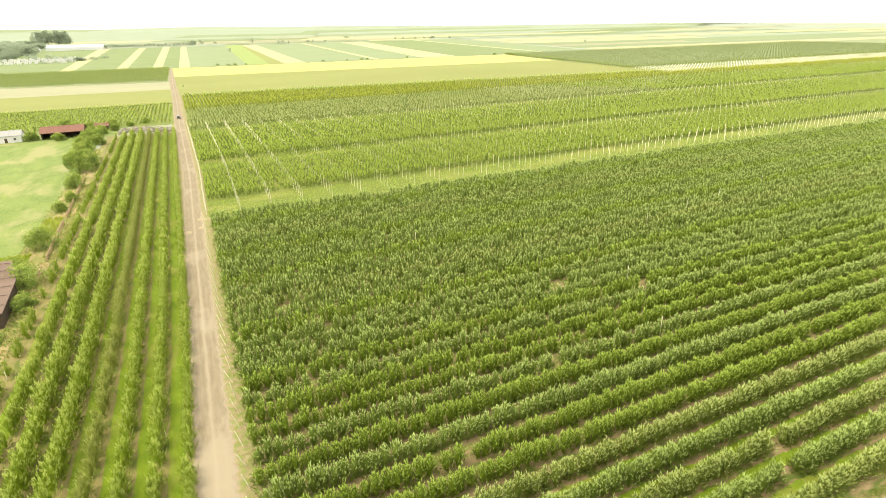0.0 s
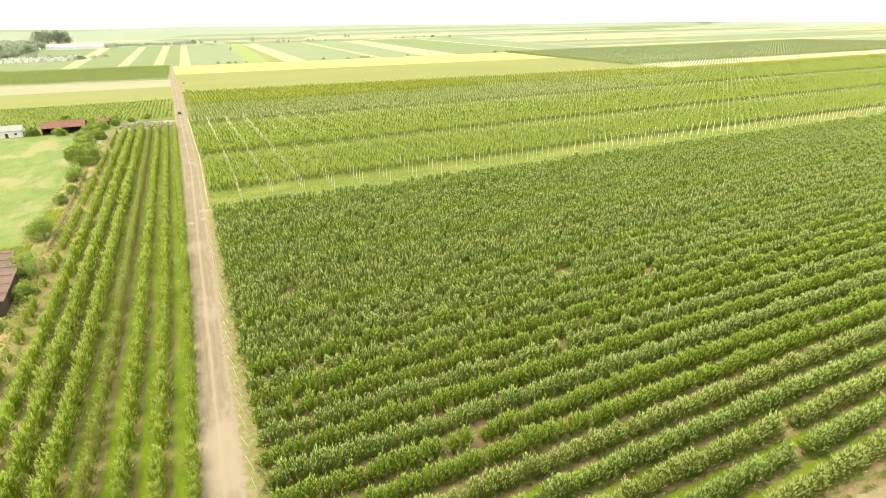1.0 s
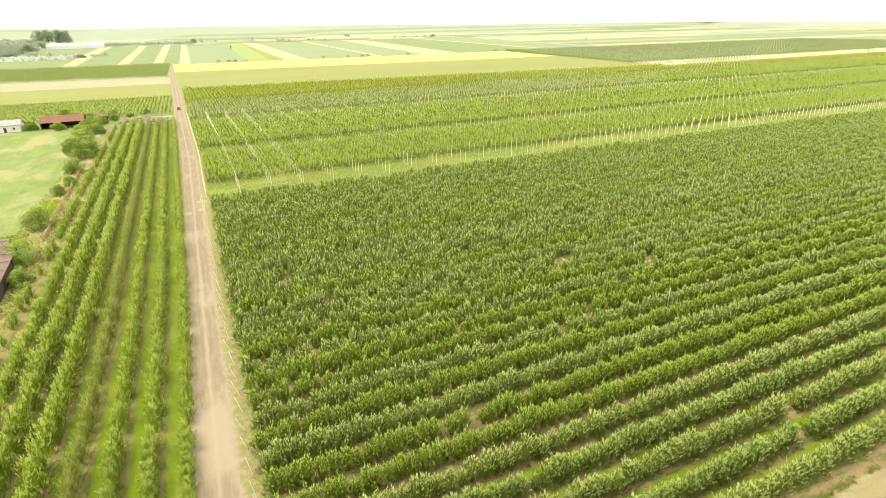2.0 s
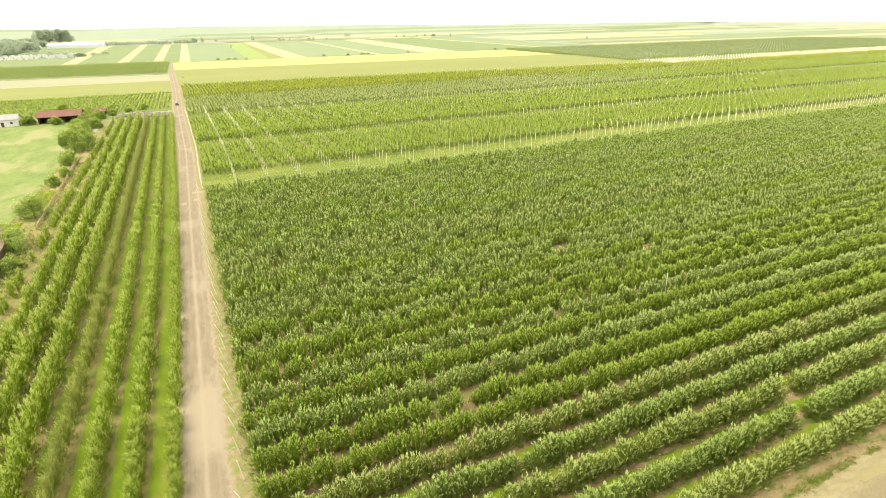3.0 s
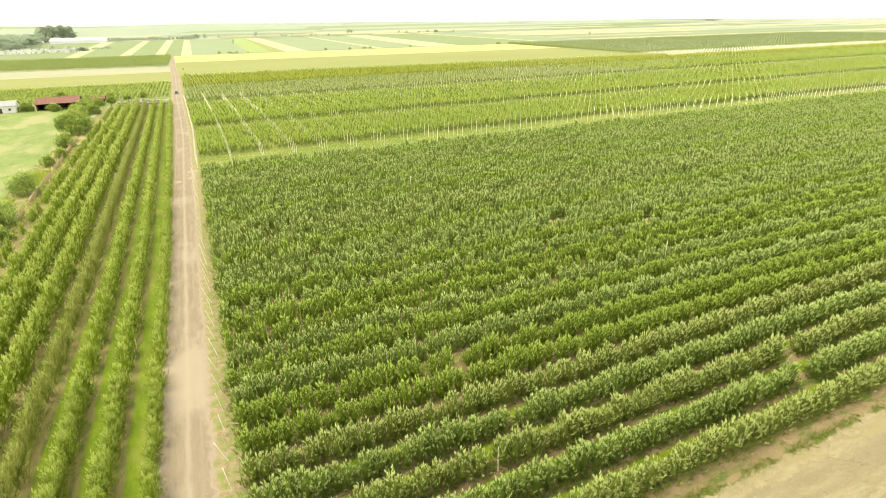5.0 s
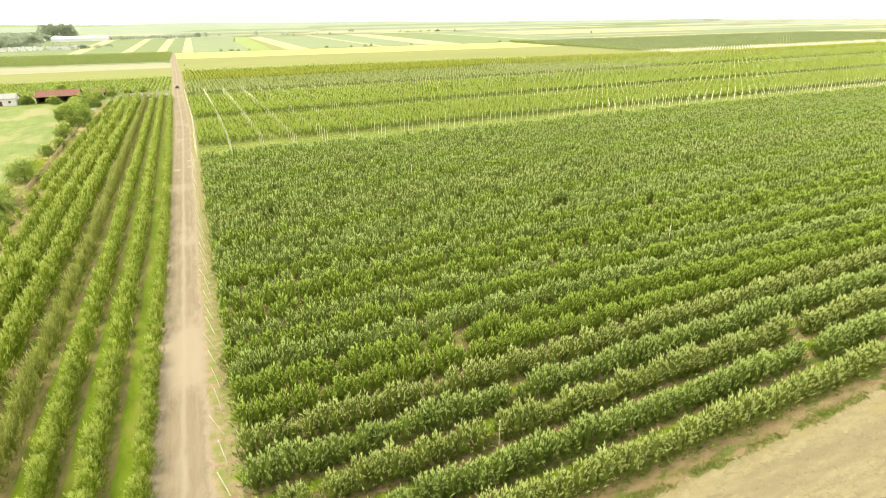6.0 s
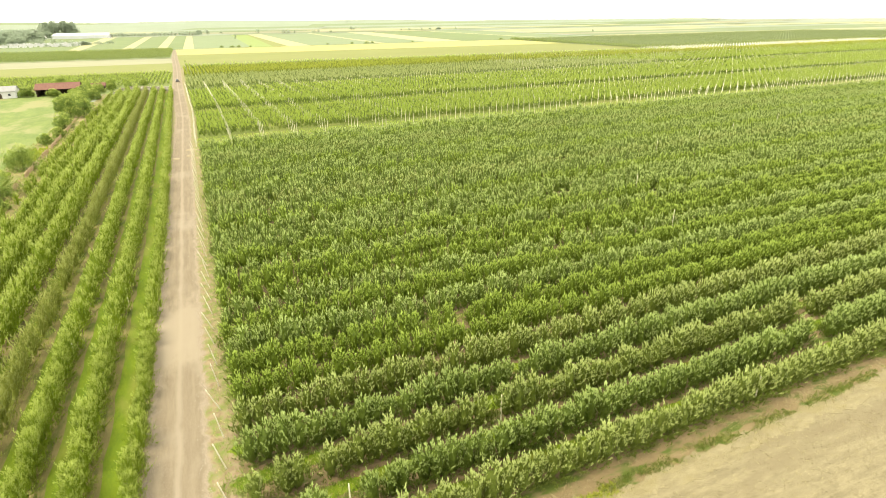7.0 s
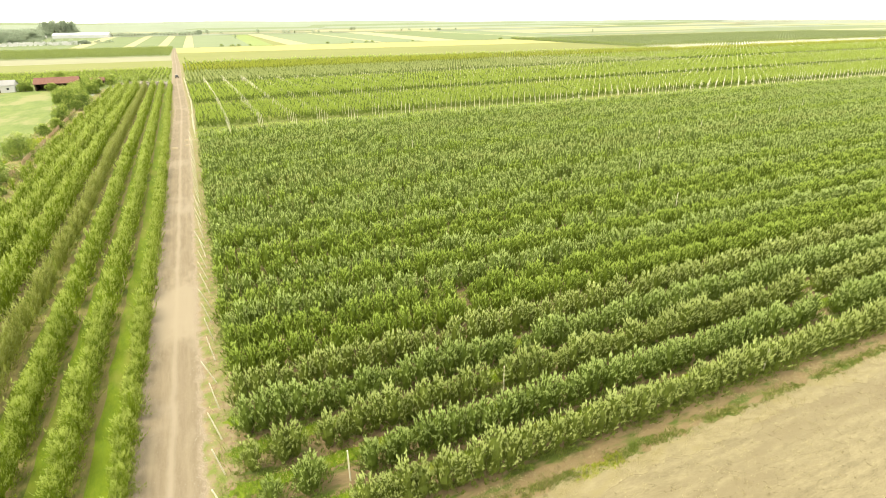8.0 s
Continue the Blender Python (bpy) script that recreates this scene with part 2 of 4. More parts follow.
# ---------------------------------------------------------------- mesh helpers
def mesh_of(name, verts, quads, mats, slots=None):
    """A mesh from numpy arrays of vertices (n, 3) and faces (m, 3) or (m, 4)."""
    me = bpy.data.meshes.new(name)
    sides = np.shape(quads)[1]
    me.vertices.add(len(verts))
    me.vertices.foreach_set("co", np.asarray(verts, np.float32).ravel())
    me.loops.add(sides * len(quads))
    me.loops.foreach_set("vertex_index", np.asarray(quads, np.int32).ravel())
    me.polygons.add(len(quads))
    me.polygons.foreach_set("loop_start", np.arange(0, sides * len(quads), sides, dtype=np.int32))
    for m in mats:
        me.materials.append(m)
    if slots is not None:
        me.polygons.foreach_set("material_index", np.asarray(slots, np.int32))
    me.update(calc_edges=True)
    return me


def part(name, data, mat, parent=None, label=""):
    """Links a bmesh or a mesh as one object under its parent."""
    if isinstance(data, bmesh.types.BMesh):
        me = bpy.data.meshes.new(name)
        data.to_mesh(me)
        data.free()
        me.materials.append(mat)
        data = me
    ob = new(name, data)
    ob.parent = parent
    return tagged(ob, label)


def box(bm, x0, x1, y0, y1, z0, z1, bevel=0.0):
    made = bmesh.ops.create_cube(bm, size=1.0, matrix=Matrix.LocRotScale(((x0 + x1) / 2, (y0 + y1) / 2, (z0 + z1) / 2), None, (x1 - x0, y1 - y0, z1 - z0)))
    if bevel:
        edges = {e for v in made["verts"] for e in v.link_edges}
        bmesh.ops.bevel(bm, geom=list(edges), offset=bevel, segments=1, affect="EDGES")
    return bm


def slab(name, corners, z0, z1, mat, label, cells=1):
    """A raised sheet with given corners (counter-clockwise), split into cells a side, with its own skirt."""
    bm = bmesh.new()
    a, b, c, d = [Vector((*p, 0)) for p in corners]
    grid = []
    for j in range(cells + 1):
        v = j / cells
        grid.append([bm.verts.new(((a.lerp(b, i / cells)).lerp(d.lerp(c, i / cells), v)) + Vector((0, 0, z1))) for i in range(cells + 1)])
    for j in range(cells):
        for i in range(cells):
            bm.faces.new((grid[j][i], grid[j][i + 1], grid[j + 1][i + 1], grid[j + 1][i]))
    rim = [e for e in bm.edges if e.is_boundary]
    ext = bmesh.ops.extrude_edge_only(bm, edges=rim)
    for g in ext["geom"]:
        if isinstance(g, bmesh.types.BMVert):
            g.co.z = z0
    bmesh.ops.recalc_face_normals(bm, faces=bm.faces)
    ob = part(name, bm, mat)
    return tagged(ob, label, "field", kind="structure")


# ---------------------------------------------------------------- foliage
def leaves_at(rng, centres, spread, outward, size, up=0.35, slim=0.30, loose=0.5, turn=0.55):
    """One pointed leaf at each centre, its blade turned outwards and up: returns vertices (3n, 3)."""
    n = len(centres)
    p = centres + rng.normal(0, 1, (n, 3)) * spread
    way = outward + rng.normal(0, loose, (n, 3)) + np.array((0, 0, up))
    way /= np.linalg.norm(way, axis=1)[:, None] + 1e-9
    flat = outward / (np.linalg.norm(outward, axis=1)[:, None] + 1e-9) + np.array((0, 0, 0.5)) + rng.normal(0, turn, (n, 3))
    side = np.cross(way, flat)
    side /= np.linalg.norm(side, axis=1)[:, None] + 1e-9
    length = np.asarray(size).reshape(-1, 1) * rng.uniform(0.7, 1.35, (n, 1))
    w = side * length * slim
    return np.stack((p + w, p - w, p + way * length), 1).reshape(-1, 3)


def crown(seed, shoots=60, per=16, size=0.19, height=2.85, low=0.12, width=0.76, depth=0.90, core=6, slim=0.18, fill=0.55, tight=0.075, lift=1.0, young_from=0.34, splay=0.45, taper=0.66):
    """Leaf vertices and slots of one trained fruit tree: many upright shoots, young at the tip, the foot and core in a
    colour darkened for shade.
    """
    rng = np.random.default_rng(seed)
    reach = lift * rng.uniform(0.38, 0.70, shoots) + 0.16 * (rng.uniform(0, 1, shoots) < 0.22)
    u = rng.uniform(0, 1, shoots) ** 1.1
    z = low * 0.5 + (height - low * 0.5 - 0.30) * u
    lobes = rng.uniform(0, 2 * np.pi, 2)
    a = rng.uniform(0, 2 * np.pi, shoots)
    r = np.sqrt(rng.uniform(0.22, 1, shoots)) * (1.12 - 0.12 * np.minimum(3 * u, 1)) * (1 - taper * u ** 2.0) * (0.88 + 0.12 * np.cos(3 * a + lobes[0] + 2 * u))
    base = np.stack((np.cos(a) * r * width, np.sin(a) * r * depth, z), 1)
    aside = 0.50 + 0.85 * (1 - u) ** 2
    way = np.stack((np.cos(a) * aside * r, np.sin(a) * aside * r, np.ones(shoots)), 1) + rng.normal(0, 0.18, (shoots, 3))
    f = np.tile(np.linspace(0.0, 1, per), shoots)[:, None]
    c = np.repeat(base, per, 0) + np.repeat(way * reach[:, None], per, 0) * f
    out = np.repeat(np.stack((np.cos(a), np.sin(a), np.zeros(shoots)), 1), per, 0) * splay
    v = leaves_at(rng, c, 0.025 + tight * (1 - f), out, size * (1.12 - 0.3 * f), up=1.25, slim=slim, loose=0.55 * splay + 0.05)
    # pale slot: young tips of the upper crown; lower leaves keep the shade-darkened colour
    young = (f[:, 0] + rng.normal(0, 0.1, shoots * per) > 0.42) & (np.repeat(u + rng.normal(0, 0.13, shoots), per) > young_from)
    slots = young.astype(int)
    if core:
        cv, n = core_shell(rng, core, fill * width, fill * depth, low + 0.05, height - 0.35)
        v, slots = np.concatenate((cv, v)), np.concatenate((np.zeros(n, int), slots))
    return v, slots


def core_shell(rng, n, width, depth, low, top):
    """The dense inner foliage: an uneven closed shell of n x n separate patches."""
    a = np.linspace(0, 2 * np.pi, n + 1)
    h = np.linspace(0, 1, n)
    r = (0.45 + 0.55 * np.minimum(h * 3, 1)) * (1 - 0.5 * h ** 2.2)
    r = r[:, None] * rng.uniform(0.75, 1.15, (n, n + 1))
    r[:, -1] = r[:, 0]
    r[-1] *= 0.25
    p = np.stack((np.cos(a)[None] * r * width, np.sin(a)[None] * r * depth, (low + (top - low) * h)[:, None] + 0 * r), 2)
    q = np.stack((p[:-1, :-1], p[:-1, 1:], p[1:, 1:], p[:-1, :-1], p[1:, 1:], p[1:, :-1]), 2).reshape(-1, 3)
    return q, len(q) // 3


def trunk_mesh(seed, height, radius, limbs=5):
    """A tapered trunk with side limbs."""
    rng = random.Random(seed)
    bm = bmesh.new()

    def stick(a, b, ra, rb):
        way = b - a
        m = Matrix.Translation((a + b) / 2) @ way.to_track_quat("Z", "Y").to_matrix().to_4x4()
        bmesh.ops.create_cone(bm, cap_ends=True, segments=6, radius1=ra, radius2=rb, depth=way.length, matrix=m)

    stick(Vector((0, 0, -0.05)), Vector((0.03, 0.02, height)), radius, radius * 0.35)
    for i in range(limbs):
        z, a = height * rng.uniform(0.25, 0.85), rng.uniform(0, 6.28)
        reach = height * rng.uniform(0.18, 0.28)
        start = Vector((0.03 * z / height, 0.02 * z / height, z))
        stick(start, start + Vector((math.cos(a) * reach, math.sin(a) * reach, reach * 0.7)), radius * 0.45, radius * 0.12)
    me = bpy.data.meshes.new("trunk")
    bm.to_mesh(me)
    bm.free()
    me.materials.append(BARK)
    return me


def leaf_faces(n):
    return np.arange(3 * n).reshape(-1, 3)


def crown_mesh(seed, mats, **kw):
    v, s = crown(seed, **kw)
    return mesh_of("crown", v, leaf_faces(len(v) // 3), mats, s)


def joined(name, templates, places, mats, rng, label, category):
    """All the trees at places (x, y, scale) as one mesh of leaves."""
    vs, ss = [], []
    which = rng.integers(0, len(templates), len(places))
    for i, (v, s) in enumerate(templates):
        p = places[which == i]
        if not len(p):
            continue
        a = rng.uniform(0, 2 * np.pi, len(p)) if category != "row" else rng.choice((0.0, np.pi), len(p))
        c, d = np.cos(a)[:, None], np.sin(a)[:, None]
        k = p[:, 2:3]
        x = (v[None, :, 0] * c - v[None, :, 1] * d) * k + p[:, 0:1]
        y = (v[None, :, 0] * d + v[None, :, 1] * c) * k + p[:, 1:2]
        z = v[None, :, 2] * k * rng.uniform(0.9, 1.1, (len(p), 1))
        vs.append(np.stack((x, y, z), 2).reshape(-1, 3))
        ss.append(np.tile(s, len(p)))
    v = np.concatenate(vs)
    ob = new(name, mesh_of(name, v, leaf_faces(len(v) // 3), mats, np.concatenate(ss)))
    return tagged(ob, label, "trees", kind="stuff")


def fruit_tree(crown_me, trunk_me, label, group):
    tree = new("fruit_tree")
    part("trunk", trunk_me, None, tree)
    part("crown", crown_me, None, tree)
    return tagged(tree, label, "tree", group)


# ---------------------------------------------------------------- land
def road_x(y):
    return float(np.interp(y, (-60, 60, 200, 310, 385, 450, 570, 750), (-5.1, -5.1, -5.5, -8.4, -9.5, -10.7, -14.0, -16.2)))


def road_half(y):
    return float(np.interp(y, (0, 60, 310, 750), (1.95, 1.9, 2.15, 2.4)))


def ground_height(x, y):
    r = math.hypot(x, y)
    t = min(max((r - 2400) / 2400, 0), 1)
    side = min(max((math.degrees(math.atan2(x, y)) + 11) / 73, 0), 1)
    return (52 - 52 * side) * t * t * (3 - 2 * t) * (1 + 0.12 * math.sin(x * 0.0019) + 0.08 * math.sin(x * 0.0047 + 1))


def build_ground():
    bm = bmesh.new()
    xs, ys = np.linspace(-4800, 4800, 97), np.linspace(-600, 4800, 55)
    grid = [[bm.verts.new((x, y, ground_height(x, y))) for x in xs] for y in ys]
    for j in range(len(ys) - 1):
        for i in range(len(xs) - 1):
            f = bm.faces.new((grid[j][i], grid[j][i + 1], grid[j + 1][i + 1], grid[j + 1][i]))
            f.smooth = True
    return tagged(part("ground", bm, GROUND), "flat farmland running to low hills, paled in colour for haze", "ground", kind="structure")


build_ground()


def ribbon(name, ys, left, right, z, mat, label, category, crown_z=0.0, wobble=0.0):
    """A strip along y between two edge functions, with a slightly raised middle and a skirt to the ground."""
    bm = bmesh.new()
    rows = []
    for i, y in enumerate(ys):
        a, b = left(y), right(y)
        if wobble:
            a += wobble * noise.noise((3.1, y * 0.35, 0)) + wobble * 0.5 * noise.noise((7.7, y * 1.3, 0))
            b += wobble * noise.noise((9.4, y * 0.35, 0)) + wobble * 0.5 * noise.noise((5.2, y * 1.3, 0))
        row = [bm.verts.new((a, y, 0.0))]
        for k in range(5):
            f = k / 4
            row.append(bm.verts.new((a + (b - a) * f, y, z + crown_z * (1 - (2 * f - 1) ** 2))))
        row.append(bm.verts.new((b, y, 0.0)))
        rows.append(row)
    for r0, r1 in zip(rows, rows[1:]):
        for k in range(6):
            bm.faces.new((r0[k], r0[k + 1], r1[k + 1], r1[k]))
    return tagged(part(name, bm, mat), label, category, kind="structure")


near_y = np.concatenate((np.arange(-40, 160, 1.0), np.arange(160, 761, 5.0)))
ACROSS = (-3.3, -2.75, -2.45, -2.2, -2.0, -1.8, -1.5, -1.1, -0.6, 0.0, 0.6, 1.1, 1.5, 1.8, 2.0, 2.2, 2.5, 3.0, 3.7, 4.6)


def build_track(ys):
    """Packed wheel lanes, stony edges and grassy verges in one sheet; 'across' holds each point's share of the half width."""
    verts, across, faces = [], [], []
    for y in ys:
        centre, half = road_x(y), road_half(y)
        for k, u in enumerate(ACROSS):
            z = 0.065 + 0.03 * max(0, 1 - (u / 2.0) ** 2) - 0.022 * (math.exp(-((abs(u) - 0.95) / 0.32) ** 2)) + 0.012 * noise.noise((u * 1.5, y * 0.5, 0))
            verts.append((centre + u * half / 1.95, y, 0.0 if k in (0, len(ACROSS) - 1) else z))
            across.append(u)
    n = len(ACROSS)
    for r in range(len(ys) - 1):
        for k in range(n - 1):
            faces.append((r * n + k, r * n + k + 1, r * n + n + k + 1, r * n + n + k))
    me = mesh_of("road", np.array(verts), np.array(faces), [ROAD])
    me.attributes.new("across", "FLOAT", "POINT").data.foreach_set("value", across)
    return tagged(new("road", me), "dusty farm track of packed earth with stony edges and weedy verges", "road", kind="structure")


build_track(near_y)

# the fields, near ones first
ROW0, ROWS_RIGHT, STEP = 21.0, 36, 3.43
LEFT_ROWS = (-7.7, -11.1, -14.5, -17.9, -21.2, -24.6, -28.0, -31.4)
LEFT_END = 288.0


def ribbon_x(name, xs, low, high, z, mat, label, category, wobble):
    """The same along x."""
    bm = bmesh.new()
    rows = []
    for x in xs:
        a = low + wobble * noise.noise((x * 0.3, 2.2, 0)) + wobble * 0.6 * noise.noise((x * 1.1, 8.3, 0)) + wobble * 0.6 * noise.noise((x * 3.3, 1.9, 0))
        b = high + wobble * noise.noise((x * 0.3, 6.1, 0)) + wobble * 0.6 * noise.noise((x * 1.1, 4.7, 0)) + wobble * 0.6 * noise.noise((x * 3.3, 5.5, 0))
        rows.append([bm.verts.new((x, yy, zz)) for yy, zz in ((a, 0), (a + 0.05, z), ((a + b) / 2, z + 0.02), (b - 0.05, z), (b, 0))])
    for r0, r1 in zip(rows, rows[1:]):
        for k in range(4):
            bm.faces.new((r0[k], r1[k], r1[k + 1], r0[k + 1]))
    return tagged(part(name, bm, mat), label, category, kind="structure")


def lean_x(x, y):
    return x - 0.0155 * max(0.0, y - 85)


slab("orchard_floor", ((-3.0, 18.2), (420, 18.2), (420, 146), (-3.0, 146)), 0, 0.02, SOIL, "brown soil and thin grass of the orchard floor")
slab("headland", ((-3.0, -60), (260, -60), (260, 18.2), (-3.0, 18.2)), 0, 0.03, BARE, "bare sandy headland ploughed beside the orchard")
slab("young_orchard_floor", ((432, 146), (1250, 146), (1250, 447), (432, 447)), 0, 0.06, YOUNG_GROUND, "yellow-green grass floor of the young orchard")
slab("young_orchard_floor", ((-3.4, 146), (432, 146), (432, 401), (-7.6, 440)), 0, 0.06, YOUNG_GROUND, "yellow-green grass floor of the young orchard")
slab("young_orchard_floor", ((412, 394), (1250, 394), (1250, 447), (412, 447)), 0, 0.09, POST_GROUND, "pale dry grass under bare posts")
slab("left_orchard_floor", ((-36, -40), (-7.2, -40), (-9.9, 292), (-39.5, 292)), 0, 0.02, LEFT_SOIL, "brown weedy soil of the narrow orchard beside the track")
ribbon_x("dry_verge", np.arange(-2.5, 150, 0.4), 16.9, 18.5, 0.045, DRY_VERGE, "strip of trampled straw and dry soil beside the headland", "grass", 0.55)
for k in range(14):
    y = ROW0 + STEP * (k + 0.5)
    ribbon_x("grass_lane", np.arange(-1.8, 2.0 * y + 20, 0.8), y - (0.55 if k < 4 else 0.15), y + 0.75, 0.05, LANE if k < 4 else WEEDS, "thin grass lane between orchard rows", "grass", 0.35)
for k in range(14, ROWS_RIGHT):
    y = ROW0 + STEP * (k + 0.5)
    ribbon_x("grass_lane", np.arange(-1.8, 2.0 * y + 20, 3.0), y - 1.15, y + 1.15, 0.05, WEEDS, "grass lane between orchard rows", "grass", 0.35)
for x0, x1 in zip(LEFT_ROWS, LEFT_ROWS[1:]):
    ys = np.concatenate((np.arange(-30, 150, 2.0), np.arange(150, LEFT_END, 6.0)))
    ribbon("grass_lane", ys, lambda y: lean_x(x1 + 1.12, y), lambda y: lean_x(x0 - 0.35, y), 0.06, LANE, "mown bright green grass lane between tree rows", "grass", wobble=0.3)
slab("bank", ((-42, 20), (-32.2, 20), (-36.6, 262), (-41, 262)), 0, 0.08, BANK, "rank grass bank with dry patches")
slab("meadow", ((-260, 20), (-41, 20), (-41.0, 292), (-260, 292)), 0, 0.05, MEADOW, "pale green grazed meadow")
slab("meadow", ((-260, 292), (-39.5, 292), (-13, 312), (-260, 330)), 0, 0.05, MEADOW, "pale green rough ground round the farm sheds")
slab("young_orchard_floor", ((-260, 330), (-11.0, 314), (-12.4, 403), (-260, 412)), 0, 0.1, YOUNG_GROUND, "yellow-green grass under young fruit trees")
slab("field", ((-260, 413), (-12.4, 404), (-14.6, 497), (-260, 504)), 0, 0.3, OLIVE_CROP, "field of turning yellow-green crop")
slab("field", ((-260, 505), (-14.6, 498), (-16.8, 572), (-260, 600)), 0, 0.18, PALE_CROP, "pale straw-coloured stubble strip")
slab("field", ((-300, 600), (-16.9, 573), (-19.2, 762), (-300, 800)), 0, 0.3, DARK_GROUND, "green floor of a distant dark orchard")

slab("field", ((-7.6, 441), (432, 402), (438, 596), (-12.5, 622)), 0, 0.2, OLIVE_CROP, "broad field of yellow-green turning crop")
slab("field", ((-12.5, 623), (438, 597), (455, 757), (-15.6, 762)), 0, 0.24, WHEAT, "long bright field of ripe wheat")
slab("field", ((436, 430), (1500, 430), (1500, 735), (458, 757)), 0, 0.3, DARK_GROUND, "grey-green floor of a large distant orchard")

# far strips that run away from the camera: left and right edges at 775 m and at 1610 m
FAR_STRIPS = [
    (-420, -320, -520, -420, PALE_CROP, "pale stubble"), (-300, -136, -380, -185, GREEN_CROP, "green crop"),
    (-136, -122, -185, -160, HAZED_WHEAT, "ripe wheat"), (-122, -78, -160, -98, GREEN_CROP, "green crop"), (-78, -66, -98, -82, HAZED_WHEAT, "ripe wheat"),
    (-66, -38, -82, -44, GREEN_CROP, "green crop"), (-38, -27, -44, -28, HAZED_WHEAT, "ripe wheat"), (-27, -8, -28, -3, GREEN_CROP, "green crop"),
    (-8, 5, -3, 10, HAZED_WHEAT, "ripe wheat"), (5, 73, 10, 104, HAZED_CROP, "grey-green crop"), (73, 101, 104, 143, BRIGHT_CROP, "bright green crop"),
    (101, 120, 143, 147, OLIVE_CROP, "turning crop"), (120, 149, 147, 182, HAZED_WHEAT, "ripe wheat"), (149, 246, 182, 304, HAZED_CROP, "grey-green crop"),
    (246, 256, 304, 314, HAZED_WHEAT, "ripe wheat"), (256, 320, 314, 418, HAZED_CROP, "grey-green crop"), (320, 376, 418, 480, HAZED_WHEAT, "ripe wheat"),
    (376, 538, 480, 640, GREEN_CROP, "green crop"), (538, 546, 640, 652, HAZED_WHEAT, "ripe wheat"), (546, 640, 652, 780, HAZED_CROP, "grey-green crop"),
]
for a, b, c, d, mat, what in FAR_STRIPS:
    slab("field", ((a, 766), (b, 766), (d, 1610), (c, 1610)), 0, 0.22 if mat is HAZED_WHEAT else 0.18, mat, "long narrow strip of " + what)
# bands of crops farther off, lying on the rising land, most in colours paled for haze
def far_field(corners, mat, label, laid=[0]):
    bm = bmesh.new()
    laid[0] += 1                     # each sheet a little above the one before
    a, b, c, d = [Vector((*p, 0)) for p in corners]
    n = 8
    grid = []
    for j in range(n + 1):
        row = []
        for i in range(n + 1):
            p = a.lerp(b, i / n).lerp(d.lerp(c, i / n), j / n)
            row.append(bm.verts.new((p.x, p.y, ground_height(p.x, p.y) + 0.25 + 0.012 * laid[0] + max(0, p.y - 2300) * 0.0012)))
        grid.append(row)
    for j in range(n):
        for i in range(n):
            bm.faces.new((grid[j][i], grid[j][i + 1], grid[j + 1][i + 1], grid[j + 1][i]))
    return tagged(part("field", bm, mat), label, "field", kind="structure")


band_rng = random.Random(23)
FAR_KINDS = ((HAZED_WHEAT, "far field of ripe wheat, paled for haze"), (HAZED_CROP, "far green crop field, greyed for haze"), (PALE_CROP, "far straw-coloured stubble field"), (GREEN_CROP, "far green field"), (HAZED_PASTURE, "far green pasture, paled for haze"))
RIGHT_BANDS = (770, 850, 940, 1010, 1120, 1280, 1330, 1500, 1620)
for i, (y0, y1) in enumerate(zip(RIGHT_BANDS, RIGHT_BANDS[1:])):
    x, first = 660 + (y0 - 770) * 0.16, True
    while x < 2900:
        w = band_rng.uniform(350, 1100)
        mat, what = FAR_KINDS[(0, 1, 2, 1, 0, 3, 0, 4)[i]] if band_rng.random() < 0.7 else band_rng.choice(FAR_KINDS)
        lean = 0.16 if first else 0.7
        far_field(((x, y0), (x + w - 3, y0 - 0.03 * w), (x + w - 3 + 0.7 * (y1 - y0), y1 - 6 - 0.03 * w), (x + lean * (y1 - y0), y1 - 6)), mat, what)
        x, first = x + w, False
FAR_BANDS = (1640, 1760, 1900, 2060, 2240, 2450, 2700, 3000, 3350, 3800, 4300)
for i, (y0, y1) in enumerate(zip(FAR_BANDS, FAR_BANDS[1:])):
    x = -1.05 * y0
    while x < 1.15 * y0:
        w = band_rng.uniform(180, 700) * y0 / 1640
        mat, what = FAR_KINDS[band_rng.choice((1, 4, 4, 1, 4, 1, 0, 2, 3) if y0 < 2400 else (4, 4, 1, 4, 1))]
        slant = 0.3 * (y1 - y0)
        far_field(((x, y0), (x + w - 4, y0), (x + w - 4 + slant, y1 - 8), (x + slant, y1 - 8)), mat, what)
        x += w

# ---------------------------------------------------------------- right orchard
rng = np.random.default_rng(11)
ROW_VARIETY = (0, 2, 0, 2, 0, 1, 1, 2, 1, 2, 1, 1, 2, 1, 2, 2, 2, 1, 2, 2, 0, 2, 2, 1, 2, 2, 2, 1, 2, 2, 0, 2, 2, 1, 2, 2)
GAPS = [  # row, from, to: missing trees
    (0, -2, 4.6), (1, -2, 5.8), (3, 1.1, 1.8), (1, 50.3, 53.0), (2, -2, 6.3), (10, 10.9, 11.9), (9, 40.0, 41.3), (2, 53.8, 55.4),
    (6, 17.1, 18.3), (6, 20.2, 21.5), (2, 17.5, 18.5), (15, 54, 58), (12, 7.4, 8.6), (19, 7, 9), (24, 40, 42), (13, 70, 72)]
SPACING = 1.2
ROW_END = {  # scattered trees at the open ends of two rows
    1: [(0.6, 24.3, 0.80), (2.55, 24.4, 0.92), (3.15, 24.5, 0.95)],
    2: [(-0.2, 27.6, 0.84), (1.75, 27.6, 0.95), (2.55, 27.7, 0.98), (4.8, 27.7, 0.95), (5.9, 27.8, 0.74)]}


